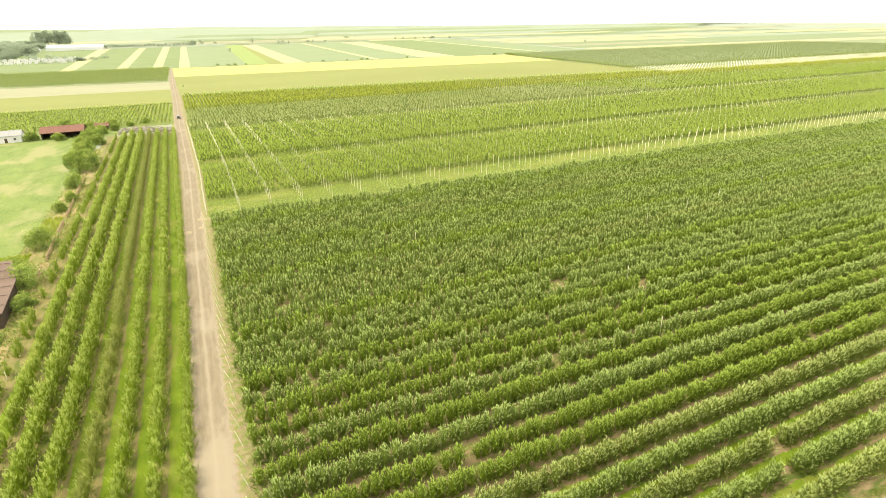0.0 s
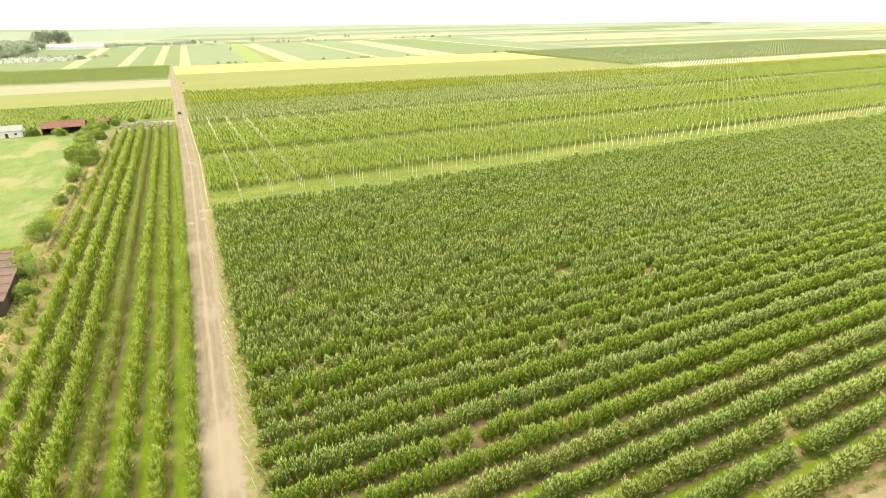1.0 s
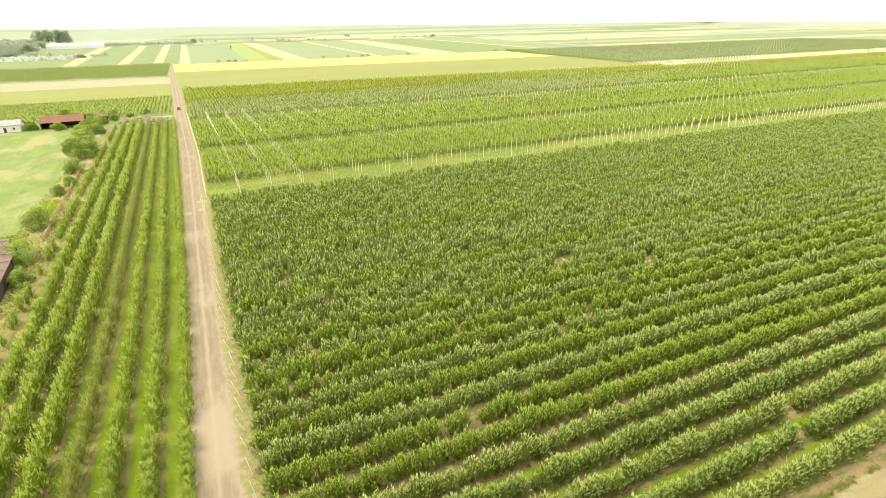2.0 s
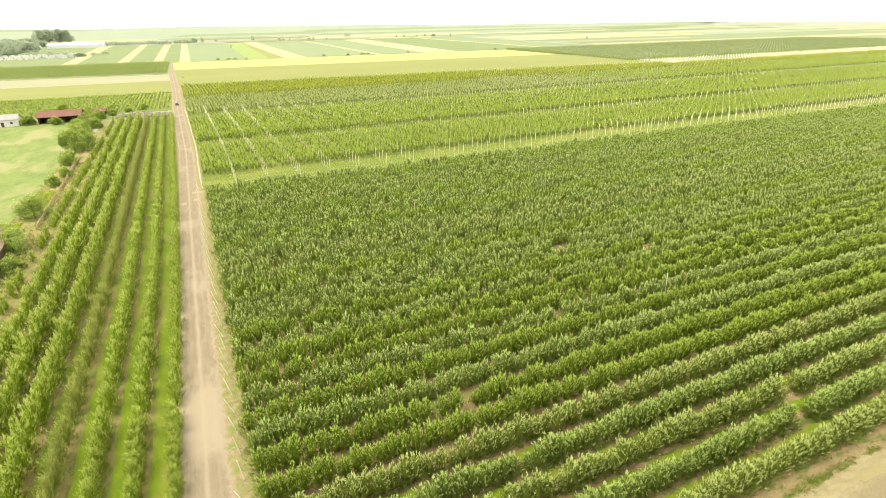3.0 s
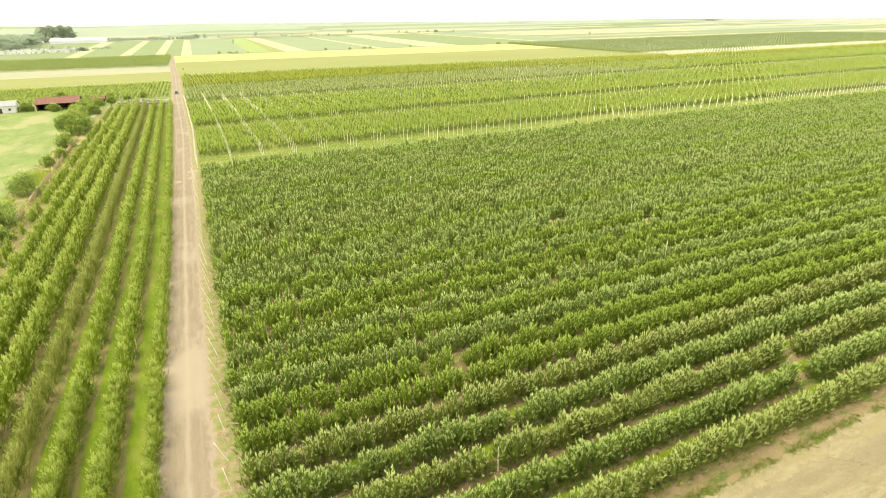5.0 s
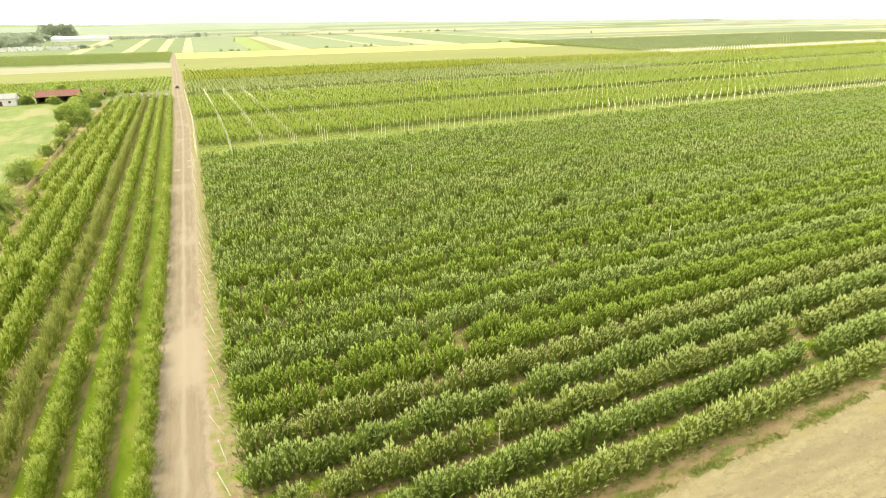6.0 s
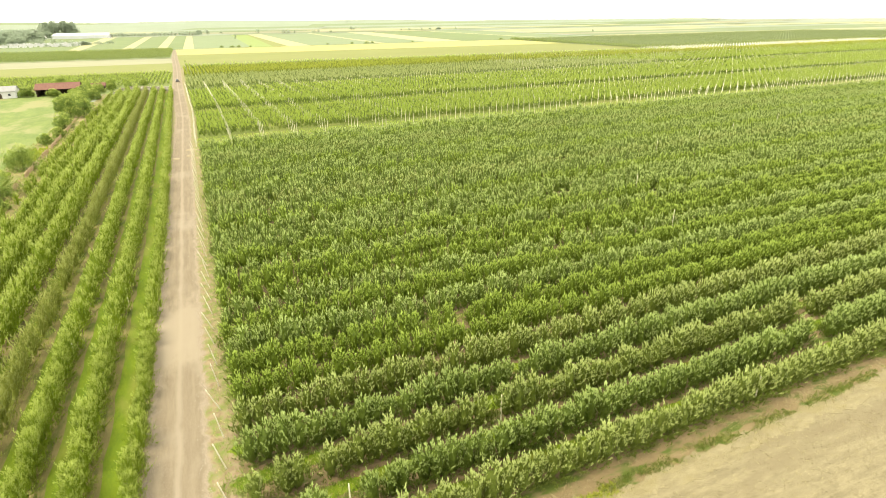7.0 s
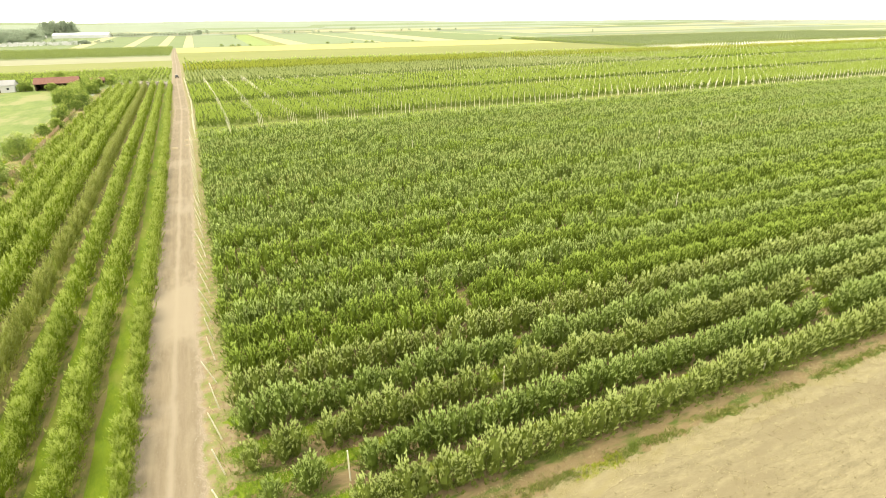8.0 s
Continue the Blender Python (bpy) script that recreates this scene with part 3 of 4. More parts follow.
def row_places(k, x0, x1):
    """Tree places along row k: x, y, scale."""
    x = np.arange(x0, x1, SPACING if k < 9 else 1.26)
    x = x + rng.normal(0, 0.11, len(x))
    keep = rng.uniform(0, 1, len(x)) > 0.004
    for g, a, b in GAPS:
        if g == k:
            keep &= ~((x > a) & (x < b))
    x = x[keep]
    size = rng.normal(1.0, 0.065 if k < 9 else 0.09, len(x)) + np.array([0.10 * noise.noise((a * 0.22, k * 3.7, 0)) for a in x]) - 0.2 * (rng.uniform(0, 1, len(x)) < 0.03)
    size *= np.where((x < 3) & (k < 3), 0.84, 1.0)
    places = np.stack((x, ROW0 + STEP * k + rng.normal(0, 0.08, len(x)), size), 1)
    if k in ROW_END:
        places = np.concatenate((np.array(ROW_END[k]), places))
    return places


NEAR_ROWS, NEAR_X = 4, 62.0
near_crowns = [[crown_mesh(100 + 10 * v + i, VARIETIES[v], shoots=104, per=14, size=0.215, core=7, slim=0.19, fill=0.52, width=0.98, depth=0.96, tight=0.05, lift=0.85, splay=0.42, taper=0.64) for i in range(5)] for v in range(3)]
near_trunks = [trunk_mesh(40 + i, 2.3, 0.05) for i in range(3)]
NEAR_LABELS = ("pale olive-green fruit tree trained in a hedge-like row", "bright green fruit tree trained in a hedge-like row", "grey-green fruit tree trained in a hedge-like row")
originals = {}
far_places = {v: [] for v in range(3)}
mid_places = {v: [] for v in range(3)}
hi_places = {v: [] for v in range(3)}
for k in range(ROWS_RIGHT):
    y, v = ROW0 + STEP * k, ROW_VARIETY[k]
    reach = 1.96 * y + 24
    places = row_places(k, -0.6 + 0.4 * rng.uniform(), reach)
    if k < NEAR_ROWS:
        for x, py, s in places[places[:, 0] < NEAR_X]:
            i, j = int(rng.integers(5)), int(rng.integers(3))
            m = Matrix.LocRotScale((x, py, 0), Euler((0, 0, float(rng.choice((0, math.pi))) + float(rng.normal(0, 0.25)))), None)
            key = (v, i)
            if key not in originals:
                originals[key] = fruit_tree(near_crowns[v][i], near_trunks[j], NEAR_LABELS[v], "fruit trees of the large orchard")
                ob = originals[key]
                ob.matrix_basis = m
            else:
                ob = copy_thing(originals[key], m)
            ob.scale = (s, s, s * float(rng.uniform(0.93, 1.07)))
        places = places[places[:, 0] >= NEAR_X]
    (hi_places if k < 9 else mid_places if k < 17 else far_places)[v].append(places)

for v, what in enumerate(("pale olive", "bright green", "grey-green")):
    mats = VARIETIES[v]
    near_t = [crown(300 + 10 * v + i, shoots=84, per=5, size=0.31, slim=0.19, width=0.92, depth=0.86, tight=0.04, lift=0.72, fill=0.55, splay=0.48, taper=0.66) for i in range(8)]
    far_t = [crown(400 + 10 * v + i, shoots=52, per=3, size=0.40, core=5, slim=0.20, width=0.94, depth=0.84, tight=0.04, lift=0.72, fill=0.58, splay=0.48, taper=0.66) for i in range(8)]
    if hi_places[v]:
        hi_t = [crown(350 + 10 * v + i, shoots=104, per=7, size=0.26, slim=0.20, width=0.98, depth=0.94, tight=0.045, lift=0.80, fill=0.52, splay=0.44, taper=0.64) for i in range(6)]
        joined("orchard_trees", hi_t, np.concatenate(hi_places[v]), mats, rng, f"full rows of {what} fruit trees", "row")
    if mid_places[v]:
        joined("orchard_trees", near_t, np.concatenate(mid_places[v]), mats, rng, f"dense rows of {what} fruit trees", "row")
    if far_places[v]:
        joined("orchard_trees", far_t, np.concatenate(far_places[v]), mats, rng, f"distant dense rows of {what} fruit trees", "row")

# ---------------------------------------------------------------- left orchard
LEFT_SPACING = 1.25
left_crowns = [crown_mesh(500 + i, LEFT_LEAVES, shoots=104, per=17, size=0.165, slim=0.18, height=2.75, width=0.60, depth=0.74, lift=1.05, young_from=0.30) for i in range(6)]
thin_crowns = [crown_mesh(520 + i, DULL_LEAVES, shoots=76, per=13, size=0.20, slim=0.16, lift=1.35, fill=0.45, height=2.8, width=0.62, depth=0.70) for i in range(4)]
left_trunks = [trunk_mesh(60 + i, 2.2, 0.045) for i in range(3)]
left_originals, rest, rest_near, rest_thin = {}, [], [], []
for r, x0 in enumerate(LEFT_ROWS):
    thin = r == 3
    ys = np.arange(24.0 - (4 if r == 0 else 0), LEFT_END + (2 - r) * 0.8, LEFT_SPACING)
    ys = ys + rng.normal(0, 0.16, len(ys))
    ys = ys[rng.uniform(0, 1, len(ys)) > (0.05 if r < 6 else 0.16 if r < 7 else 0.55)]
    for y in ys:
        s = float(rng.normal(1.0, 0.10)) * (0.86 if r == 0 else 1.0) * (1.22 if r in (4, 5) else 1.0 if r == 6 else 0.78 if r == 7 else 1.0)
        x = lean_x(x0, y) + float(rng.normal(0, 0.1))
        if y < 52 and r < 4:
            key = (thin, int(rng.integers(4 if thin else 6)))
            m = Matrix.LocRotScale((x, y, 0), Euler((0, 0, float(rng.choice((0, math.pi)) + rng.normal(0, 0.3)))), None)
            if key not in left_originals:
                ob = fruit_tree((thin_crowns if thin else left_crowns)[key[1]], left_trunks[int(rng.integers(3))],
                                "thin dull-green fruit tree in a soil strip" if thin else "fresh light-green fruit tree in a soil strip", "fruit trees beside the track")
                ob.matrix_basis = m
                left_originals[key] = ob
            else:
                ob = copy_thing(left_originals[key], m)
            ob.scale = (s, s, s * float(rng.uniform(0.92, 1.08)))
        else:
            (rest_thin if thin else rest_near if y < 110 else rest).append((x, y, s))
left_t = [crown(600 + i, shoots=32, per=6, size=0.43, core=4, slim=0.16, height=2.75, width=0.60, depth=0.72, lift=1.1, young_from=0.26) for i in range(8)]
joined("orchard_trees", left_t, np.array(rest), LEFT_LEAVES, rng, "long rows of fresh light-green fruit trees", "row")
left_near_t = [crown(640 + i, shoots=46, per=12, size=0.26, slim=0.17, height=2.75, width=0.60, depth=0.72, lift=1.1, young_from=0.26) for i in range(8)]
joined("orchard_trees", left_near_t, np.array(rest_near), LEFT_LEAVES, rng, "full rows of fresh light-green fruit trees", "row")
thin_t = [crown(620 + i, shoots=60, per=8, size=0.25, slim=0.16, height=2.8, width=0.62, depth=0.70, lift=1.35) for i in range(6)]
joined("orchard_trees", thin_t, np.array(rest_thin), DULL_LEAVES, rng, "row of thin dull-green fruit trees", "row")

# ---------------------------------------------------------------- young orchard with concrete posts
YOUNG0, YOUNG_STEP, YOUNG_ROWS = 149.5, 3.43, 87


def column(seed, n, height, size, width, slim=0.15):
    """A slender young tree: a cone of upright leafy shoots."""
    g = np.random.default_rng(seed)
    a, z = g.uniform(0, 2 * np.pi, n), 0.15 + (height - size - 0.15) * g.uniform(0, 1, n) ** 1.25
    z[0] = height - size
    r = np.sqrt(g.uniform(0.1, 1, n)) * width * (1 - 0.72 * z / height)
    out = np.stack((np.cos(a), np.sin(a), np.zeros(n)), 1)
    base = out * r[:, None] + np.stack((0 * z, 0 * z, z), 1)
    # second, paler colour above roughly 0.4 of the height
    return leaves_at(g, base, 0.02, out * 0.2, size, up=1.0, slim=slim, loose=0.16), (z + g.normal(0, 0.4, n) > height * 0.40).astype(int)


def far_edge(x):
    return 437 - 0.090 * x if x < 416 else 447


def young_gap(y):
    """Open strips between the planted blocks."""
    return y < 160 or 204 < y < 213 or 278 < y < 287


BLOCKS = ((160, 204), (213, 278), (287, 359), (361, 440))      # planted blocks; trees are lower towards the back of each
near_young, far_young, grey_young, yellow_young, edge_young, post_places, edge_places = [], [], [], [], [], [], []
for k in range(YOUNG_ROWS):
    y = YOUNG0 + YOUNG_STEP * k
    x_left = road_x(y) + road_half(y) + 1.4
    reach = 1.92 * y + 36
    x = np.arange(x_left + 1.2, reach, 1.1 if y < 225 else 1.4 if y < 284 else 1.7 if y < 360 else 2.1)
    x = x + rng.normal(0, 0.14, len(x))
    fall = sum(1.10 - 0.36 * (y - a) / (b - a) for a, b in BLOCKS if a <= y <= b) or 0.9
    s = np.clip(rng.normal(1.0, 0.10, len(x)), 0.6, 1.3) * (0.28 if y < 160 else 0.55 if young_gap(y) else fall)
    keep = (rng.uniform(0, 1, len(x)) > (1.0 if y < 160 else 0.35 if young_gap(y) else 0.04)) & (y < 437 - 0.090 * np.minimum(x, 416) - 2) & ~((x > 408) & (y > 392))
    p = np.stack((x, y + rng.normal(0, 0.10, len(x)), s), 1)[keep]
    if y < 225:
        near_young.append(p)
    elif 284 < y < 360:
        grey_young.append(p[p[:, 0] < 300 - (y - 290) * 0.9])
        far_young.append(p[p[:, 0] >= 300 - (y - 290) * 0.9])
    elif y >= 360:
        yellow_young.append(p)
    else:
        far_young.append(p)
    for px in np.arange(0, reach, 8.6):
        if y < far_edge(x_left + px) - 2 and (y < 298 or x_left + px > 200):
            if px == 0:
                edge_places.extend((x_left + float(rng.normal(0, 0.06)), y + d) for d in (0, YOUNG_STEP / 2))
            else:
                post_places.append((x_left + px + float(rng.normal(0, 0.06)), y))
                if y > 392 and x_left + px > 410:
                    post_places.append((x_left + px + 4.3, y))
for x in np.arange(-4, 414, 1.1):
    edge_young.append((x, far_edge(x) - 3 + float(rng.normal(0, 0.5)), float(rng.uniform(0.95, 1.3))))
young_t = [column(700 + i, 36, 3.2, 0.66, 0.62, 0.17) for i in range(10)]
young_far_t = [column(720 + i, 16, 3.2, 1.0, 0.68, 0.17) for i in range(10)]
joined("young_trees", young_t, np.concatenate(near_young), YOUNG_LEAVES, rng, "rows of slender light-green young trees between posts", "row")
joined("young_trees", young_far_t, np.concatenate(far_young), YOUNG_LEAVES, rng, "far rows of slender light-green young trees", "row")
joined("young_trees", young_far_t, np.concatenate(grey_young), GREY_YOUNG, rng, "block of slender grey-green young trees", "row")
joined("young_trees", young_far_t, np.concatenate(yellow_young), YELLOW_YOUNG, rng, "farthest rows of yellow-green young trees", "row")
joined("young_trees", young_far_t, np.array(edge_young), VARIETIES[1], rng, "darker green edge row behind the young trees", "row")


def post_mesh(height, half, mat=CONCRETE):
    bm = bmesh.new()
    made = bmesh.ops.create_cube(bm, size=1.0, matrix=Matrix.LocRotScale((0, 0, height / 2 - 0.1), None, (2 * half, 2 * half, height + 0.2)))
    for v in made["verts"]:
        if v.co.z > height / 2:
            v.co.x *= 0.8
            v.co.y *= 0.8
    bmesh.ops.bevel(bm, geom=[e for e in bm.edges if abs((e.verts[0].co - e.verts[1].co).z) > 0.5], offset=half * 0.25, segments=1, affect="EDGES")
    me = bpy.data.meshes.new("trellis_post")
    bm.to_mesh(me)
    bm.free()
    me.materials.append(mat)
    return me


POST_HEIGHT = 3.3
tall_post, count = post_mesh(POST_HEIGHT, 0.054), 0
far_posts = []
for x, y in post_places:
    if y < 215 and x < 135 and count < 300:
        ob = new("trellis_post", tall_post)
        ob.matrix_basis = pose(x, y, 0, float(rng.normal(0, 0.8)), float(rng.normal(0, 0.8)), 0)
        ob.scale.z = 1.2 if y < 166 else 1.0 if x < 24 or y > 204 else 0.78
        tagged(ob, "slim pale concrete trellis post in the young orchard", "post", "posts of the young orchard")
        count += 1
    else:
        far_posts.append((x, y))
p = np.array(far_posts)
half = 0.046
corner = np.array([(-half, -half, 0), (half, -half, 0), (half, half, 0), (-half, half, 0), (-half, -half, POST_HEIGHT), (half, -half, POST_HEIGHT), (half, half, POST_HEIGHT), (-half, half, POST_HEIGHT)])
tall = np.where((p[:, 1] < 166), 1.2, np.where((p[:, 1] > 204) & (p[:, 1] < 216) | (p[:, 0] < 24), 1.0, 0.76))[:, None, None] * np.array((0, 0, 1)) + np.array((1, 1, 0))
v = (corner[None] * tall + np.concatenate((p, np.zeros((len(p), 1))), 1)[:, None, :]).reshape(-1, 3)
face = np.array([(0, 1, 5, 4), (1, 2, 6, 5), (2, 3, 7, 6), (3, 0, 4, 7), (4, 5, 6, 7)])
q = (face[None] + 8 * np.arange(len(p))[:, None, None]).reshape(-1, 4)
tagged(new("trellis_posts", mesh_of("trellis_posts", v, q, [CONCRETE])), "hundreds of pale concrete posts in distant rows", "posts", kind="stuff")

# the dense line of posts where the young orchard meets the track
edge_post = post_mesh(2.9, 0.075, END_CONCRETE)
for x, y in edge_places:
    ob = new("edge_post", edge_post)
    ob.matrix_basis = pose(x, y, 0, float(rng.normal(0, 1.5)), float(rng.normal(-2, 1.5)), 0)
    tagged(ob, "pale concrete post in a close line along the track", "post", "posts along the track")

# slanted end posts along the track, and posts inside the near rows
end_post = post_mesh(2.5, 0.045, END_CONCRETE)
for k in range(1, ROWS_RIGHT + 1):
    ob = new("end_post", end_post)
    y = ROW0 + STEP * k + 0.15
    ob.matrix_basis = pose(-1.9 - 0.009 * max(0, y - 60), y, 0, float(rng.normal(0, 3)), -11 + float(rng.normal(0, 3.5)), float(rng.normal(0, 6)))
    tagged(ob, "pale concrete end post leaning towards the track", "post", "leaning end posts")
row_post = post_mesh(2.5, 0.05, END_CONCRETE)
for x, k in ((5.3, 1), (18.4, 2), (38.6, 0), (10.5, 8), (61, 9), (95, 20), (112, 21), (128, 22), (150, 23), (165, 24), (180, 26), (205, 27), (70, 14), (40, 24)):
    ob = new("row_post", row_post)
    ob.matrix_basis = pose(x, ROW0 + STEP * k - 0.25, 0, 0, 0, 0)
    ob.scale = (1, 1, 1.0 if k < 9 else 1.5)
    tagged(ob, "pale concrete post standing in a tree row", "post", "posts in the tree rows")
for x, y in ((-14.35, 52.6), (-31.5, 84), (-10.3, 60.6), (-34.6, 150)):
    ob = new("row_post", row_post)
    ob.matrix_basis = pose(x, y, 0, 2, 3, 0)
    ob.scale = (0.9, 0.9, 0.62)
    tagged(ob, "pale concrete post in the soil strip", "post", "posts in the tree rows")

# ---------------------------------------------------------------- bushes and far trees
def bush_crown(seed, width, depth, height, leaves, size, lumps):
    g = np.random.default_rng(seed)
    a, u = g.uniform(0, 2 * np.pi, lumps), g.uniform(0.15, 1, lumps)
    r = np.sqrt(g.uniform(0, 1, lumps)) * np.sqrt(np.clip(1.05 - u ** 2, 0.1, 1)) * 0.8
    c = np.stack((np.cos(a) * r * width / 2, np.sin(a) * r * depth / 2, u * height * 0.84), 1)
    pick = g.integers(0, lumps, leaves)
    rad = 0.2 * min(width, depth, height * 1.2) * g.uniform(0.7, 1.3, lumps)
    d = g.normal(0, 1, (leaves, 3))
    d /= np.linalg.norm(d, axis=1)[:, None]
    pos = c[pick] + d * rad[pick][:, None] * g.uniform(0.6, 1.05, (leaves, 1))
    pos[:, 2] = np.maximum(pos[:, 2], 0.05)
    v = leaves_at(g, pos, 0.03, d * 1.2, size)
    # light from above painted in: many upward leaves of each lump take slot 1
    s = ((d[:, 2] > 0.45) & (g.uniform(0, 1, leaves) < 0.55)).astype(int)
    return v, s


def bush(name, x, y, width, depth, height, leaves, size, mats, label, category, group, seed, lumps=26):
    ob = new(name)
    ob.matrix_basis = pose(x, y, 0)
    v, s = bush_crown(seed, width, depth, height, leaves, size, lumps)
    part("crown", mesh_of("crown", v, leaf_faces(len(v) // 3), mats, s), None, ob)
    part("trunk", trunk_mesh(seed, height * 0.75, 0.035 * height, 6), None, ob)
    return tagged(ob, label, category, group)


BUSHES = [  # x, y, width, depth, height
    (-37.5, 142, 7.8, 7, 5.6), (-36.4, 119, 8, 11, 5.0), (-34.4, 109, 4.2, 8, 2.8), (-40.6, 132, 6, 6, 2.2), (-38.7, 171, 4.4, 4, 3.0), (-37.3, 181, 4.6, 4, 2.9),
    (-38.6, 197, 6.6, 6.5, 5.0), (-40.6, 220, 10.0, 9, 7.8), (-37.6, 226, 7.5, 8, 7.0), (-42.5, 246, 8, 9, 6.0), (-44.5, 262, 9, 9, 5.8), (-40.5, 272, 6, 7, 4.8), (-45.5, 285, 9, 8, 5.2),
    (-44.5, 293, 9, 7, 5.0), (-42.0, 300, 6, 7, 4.6), (-58, 291.5, 7.5, 4.5, 3.4), (-69.3, 297, 6.5, 5, 4.6), (-57, 311.5, 12, 7, 7.0), (-37.5, 308, 5, 4, 3.4), (-31, 318, 4, 3, 2.6), (-24.5, 325, 5, 3, 2.8), (-38.5, 318, 7, 5, 4.2), (-48, 311, 7, 5, 4.6),
    (-36.4, 97, 4.2, 5, 2.2), (-35.6, 86, 3.6, 5, 1.8), (-35.0, 76, 3, 4, 1.6)]
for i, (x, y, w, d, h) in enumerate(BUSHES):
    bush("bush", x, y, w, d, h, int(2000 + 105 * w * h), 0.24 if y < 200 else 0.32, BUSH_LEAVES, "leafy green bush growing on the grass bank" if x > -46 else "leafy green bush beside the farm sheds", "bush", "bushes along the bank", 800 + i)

FAR_TREES = [  # x, y, width, height
    (-424, 2250, 54, 40), (-398, 2240, 52, 44), (-372, 2260, 50, 46), (-348, 2250, 40, 42), (-520, 1800, 70, 36), (-560, 1700, 60, 34), (-400, 1480, 50, 22), (-440, 1500, 46, 24), (-360, 1420, 46, 20), (-335, 1390, 44, 18), (-305, 1320, 40, 16), (-375, 1380, 50, 20), (-285, 1260, 36, 14), (-330, 1300, 40, 15), (-300, 1500, 30, 14),
    (-270, 1200, 26, 11), (-262, 1120, 22, 10), (-243, 1180, 20, 8), (-215, 1080, 18, 8), (-198, 1095, 18, 9), (-185, 1075, 16, 7), (-176, 1100, 16, 7), (-246, 1020, 12, 6), (-192, 1000, 10, 5), (-172, 985, 9, 5), (-160, 1010, 12, 5),
    (-168, 1600, 14, 10), (-150, 1620, 14, 11), (30, 1755, 22, 12), (52, 1765, 20, 15), (12, 1750, 14, 8), (90, 1790, 14, 7), (198, 1816, 16, 15), (255, 1682, 16, 11), (268, 1690, 14, 9), (278, 1650, 7, 9),
    (345, 1710, 16, 8), (360, 1715, 14, 8), (392, 1690, 14, 6), (536, 1994, 20, 13), (546, 1994, 16, 12), (865, 1074, 9, 7), (809, 1701, 12, 9), (636, 1746, 14, 8), (660, 1740, 16, 7), (772, 1757, 22, 7), (745, 1765, 20, 6), (700, 1730, 16, 6),
    (-5, 516, 2.6, 1.6), (86, 1198, 7, 8), (38, 772, 8, 3.2), (50, 771, 10, 2.8), (58, 771, 9, 3.0), (72, 770, 5, 2.6), (173, 770, 8, 3.0), (207, 769, 8, 2.8), (228, 768, 10, 3.4), (236, 768, 9, 3.2), (296, 767, 7, 2.8), (440, 762, 12, 3.0),
    (-300, 1220, 34, 15), (-345, 1240, 40, 17), (-390, 1300, 44, 18), (-425, 1360, 46, 20), (-318, 1160, 26, 12), (-352, 1130, 24, 11), (-225, 1130, 16, 9), (-150, 1040, 22, 6), (-134, 1060, 20, 5), (-122, 1100, 18, 5)]
for i, (x, y, w, h) in enumerate(FAR_TREES):
    bush("tree", x, y, w, w * 0.8, h, 2400 if w > 20 else 420, (0.036 * w + 0.036 * h) if w > 20 else 0.04 * w + 0.04 * h, ORCHARD_FAR if y < 780 else HAZED_LEAVES, "low dark-green shrub on a field boundary" if y < 780 else "tree standing among far fields, haze painted into its pale leaves", "tree", "far trees", 900 + i, lumps=34)
g = np.random.default_rng(5)
for i in range(22):
    y = 1290 + 26 * i
    x, w = -float(g.uniform(0.188, 0.250)) * y, float(g.uniform(34, 50))
    bush("tree", x, y, w, w * 0.8, float(g.uniform(15, 22)), 1500, 2.6, HAZED_LEAVES, "tree in a distant wood, haze painted into its leaf colour", "tree", "far trees", 1100 + i, lumps=30)
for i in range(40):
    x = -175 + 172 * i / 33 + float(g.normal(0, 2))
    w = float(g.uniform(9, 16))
    bush("tree", x, 1700 + float(g.normal(0, 12)), w, w, float(g.uniform(6, 11)), 420, 0.9, HAZED_LEAVES, "small tree in a field boundary line, leaves paled for haze", "tree", "tree line", 960 + i, lumps=12)

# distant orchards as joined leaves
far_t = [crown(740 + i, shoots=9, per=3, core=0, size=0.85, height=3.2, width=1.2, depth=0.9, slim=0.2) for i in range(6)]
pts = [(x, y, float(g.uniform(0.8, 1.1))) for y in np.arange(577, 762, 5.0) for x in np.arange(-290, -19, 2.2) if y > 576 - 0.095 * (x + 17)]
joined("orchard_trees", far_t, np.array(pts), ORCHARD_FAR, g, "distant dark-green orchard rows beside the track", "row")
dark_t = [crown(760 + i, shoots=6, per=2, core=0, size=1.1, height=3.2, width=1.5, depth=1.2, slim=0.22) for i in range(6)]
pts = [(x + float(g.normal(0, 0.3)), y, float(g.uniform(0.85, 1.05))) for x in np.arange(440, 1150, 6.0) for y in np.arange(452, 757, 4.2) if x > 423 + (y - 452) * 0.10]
joined("orchard_trees", dark_t, np.array(pts), HAZED_ORCHARD, g, "distant orchard in straight rows, greyed in colour for haze", "row")
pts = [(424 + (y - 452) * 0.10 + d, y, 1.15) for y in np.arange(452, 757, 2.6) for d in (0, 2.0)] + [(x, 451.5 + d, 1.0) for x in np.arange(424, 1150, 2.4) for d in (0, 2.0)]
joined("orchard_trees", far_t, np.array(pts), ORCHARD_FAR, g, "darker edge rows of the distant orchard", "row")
pts = [(x + float(g.normal(0, 0.2)), y, float(g.uniform(0.62, 0.85))) for y in np.arange(322, 402, 3.9) for x in np.arange(-215, road_x(y) - 3.5, 2.0)]
joined("young_trees", young_far_t, np.array(pts), YOUNG_LEAVES, g, "rows of small light-green trees behind the sheds", "row")

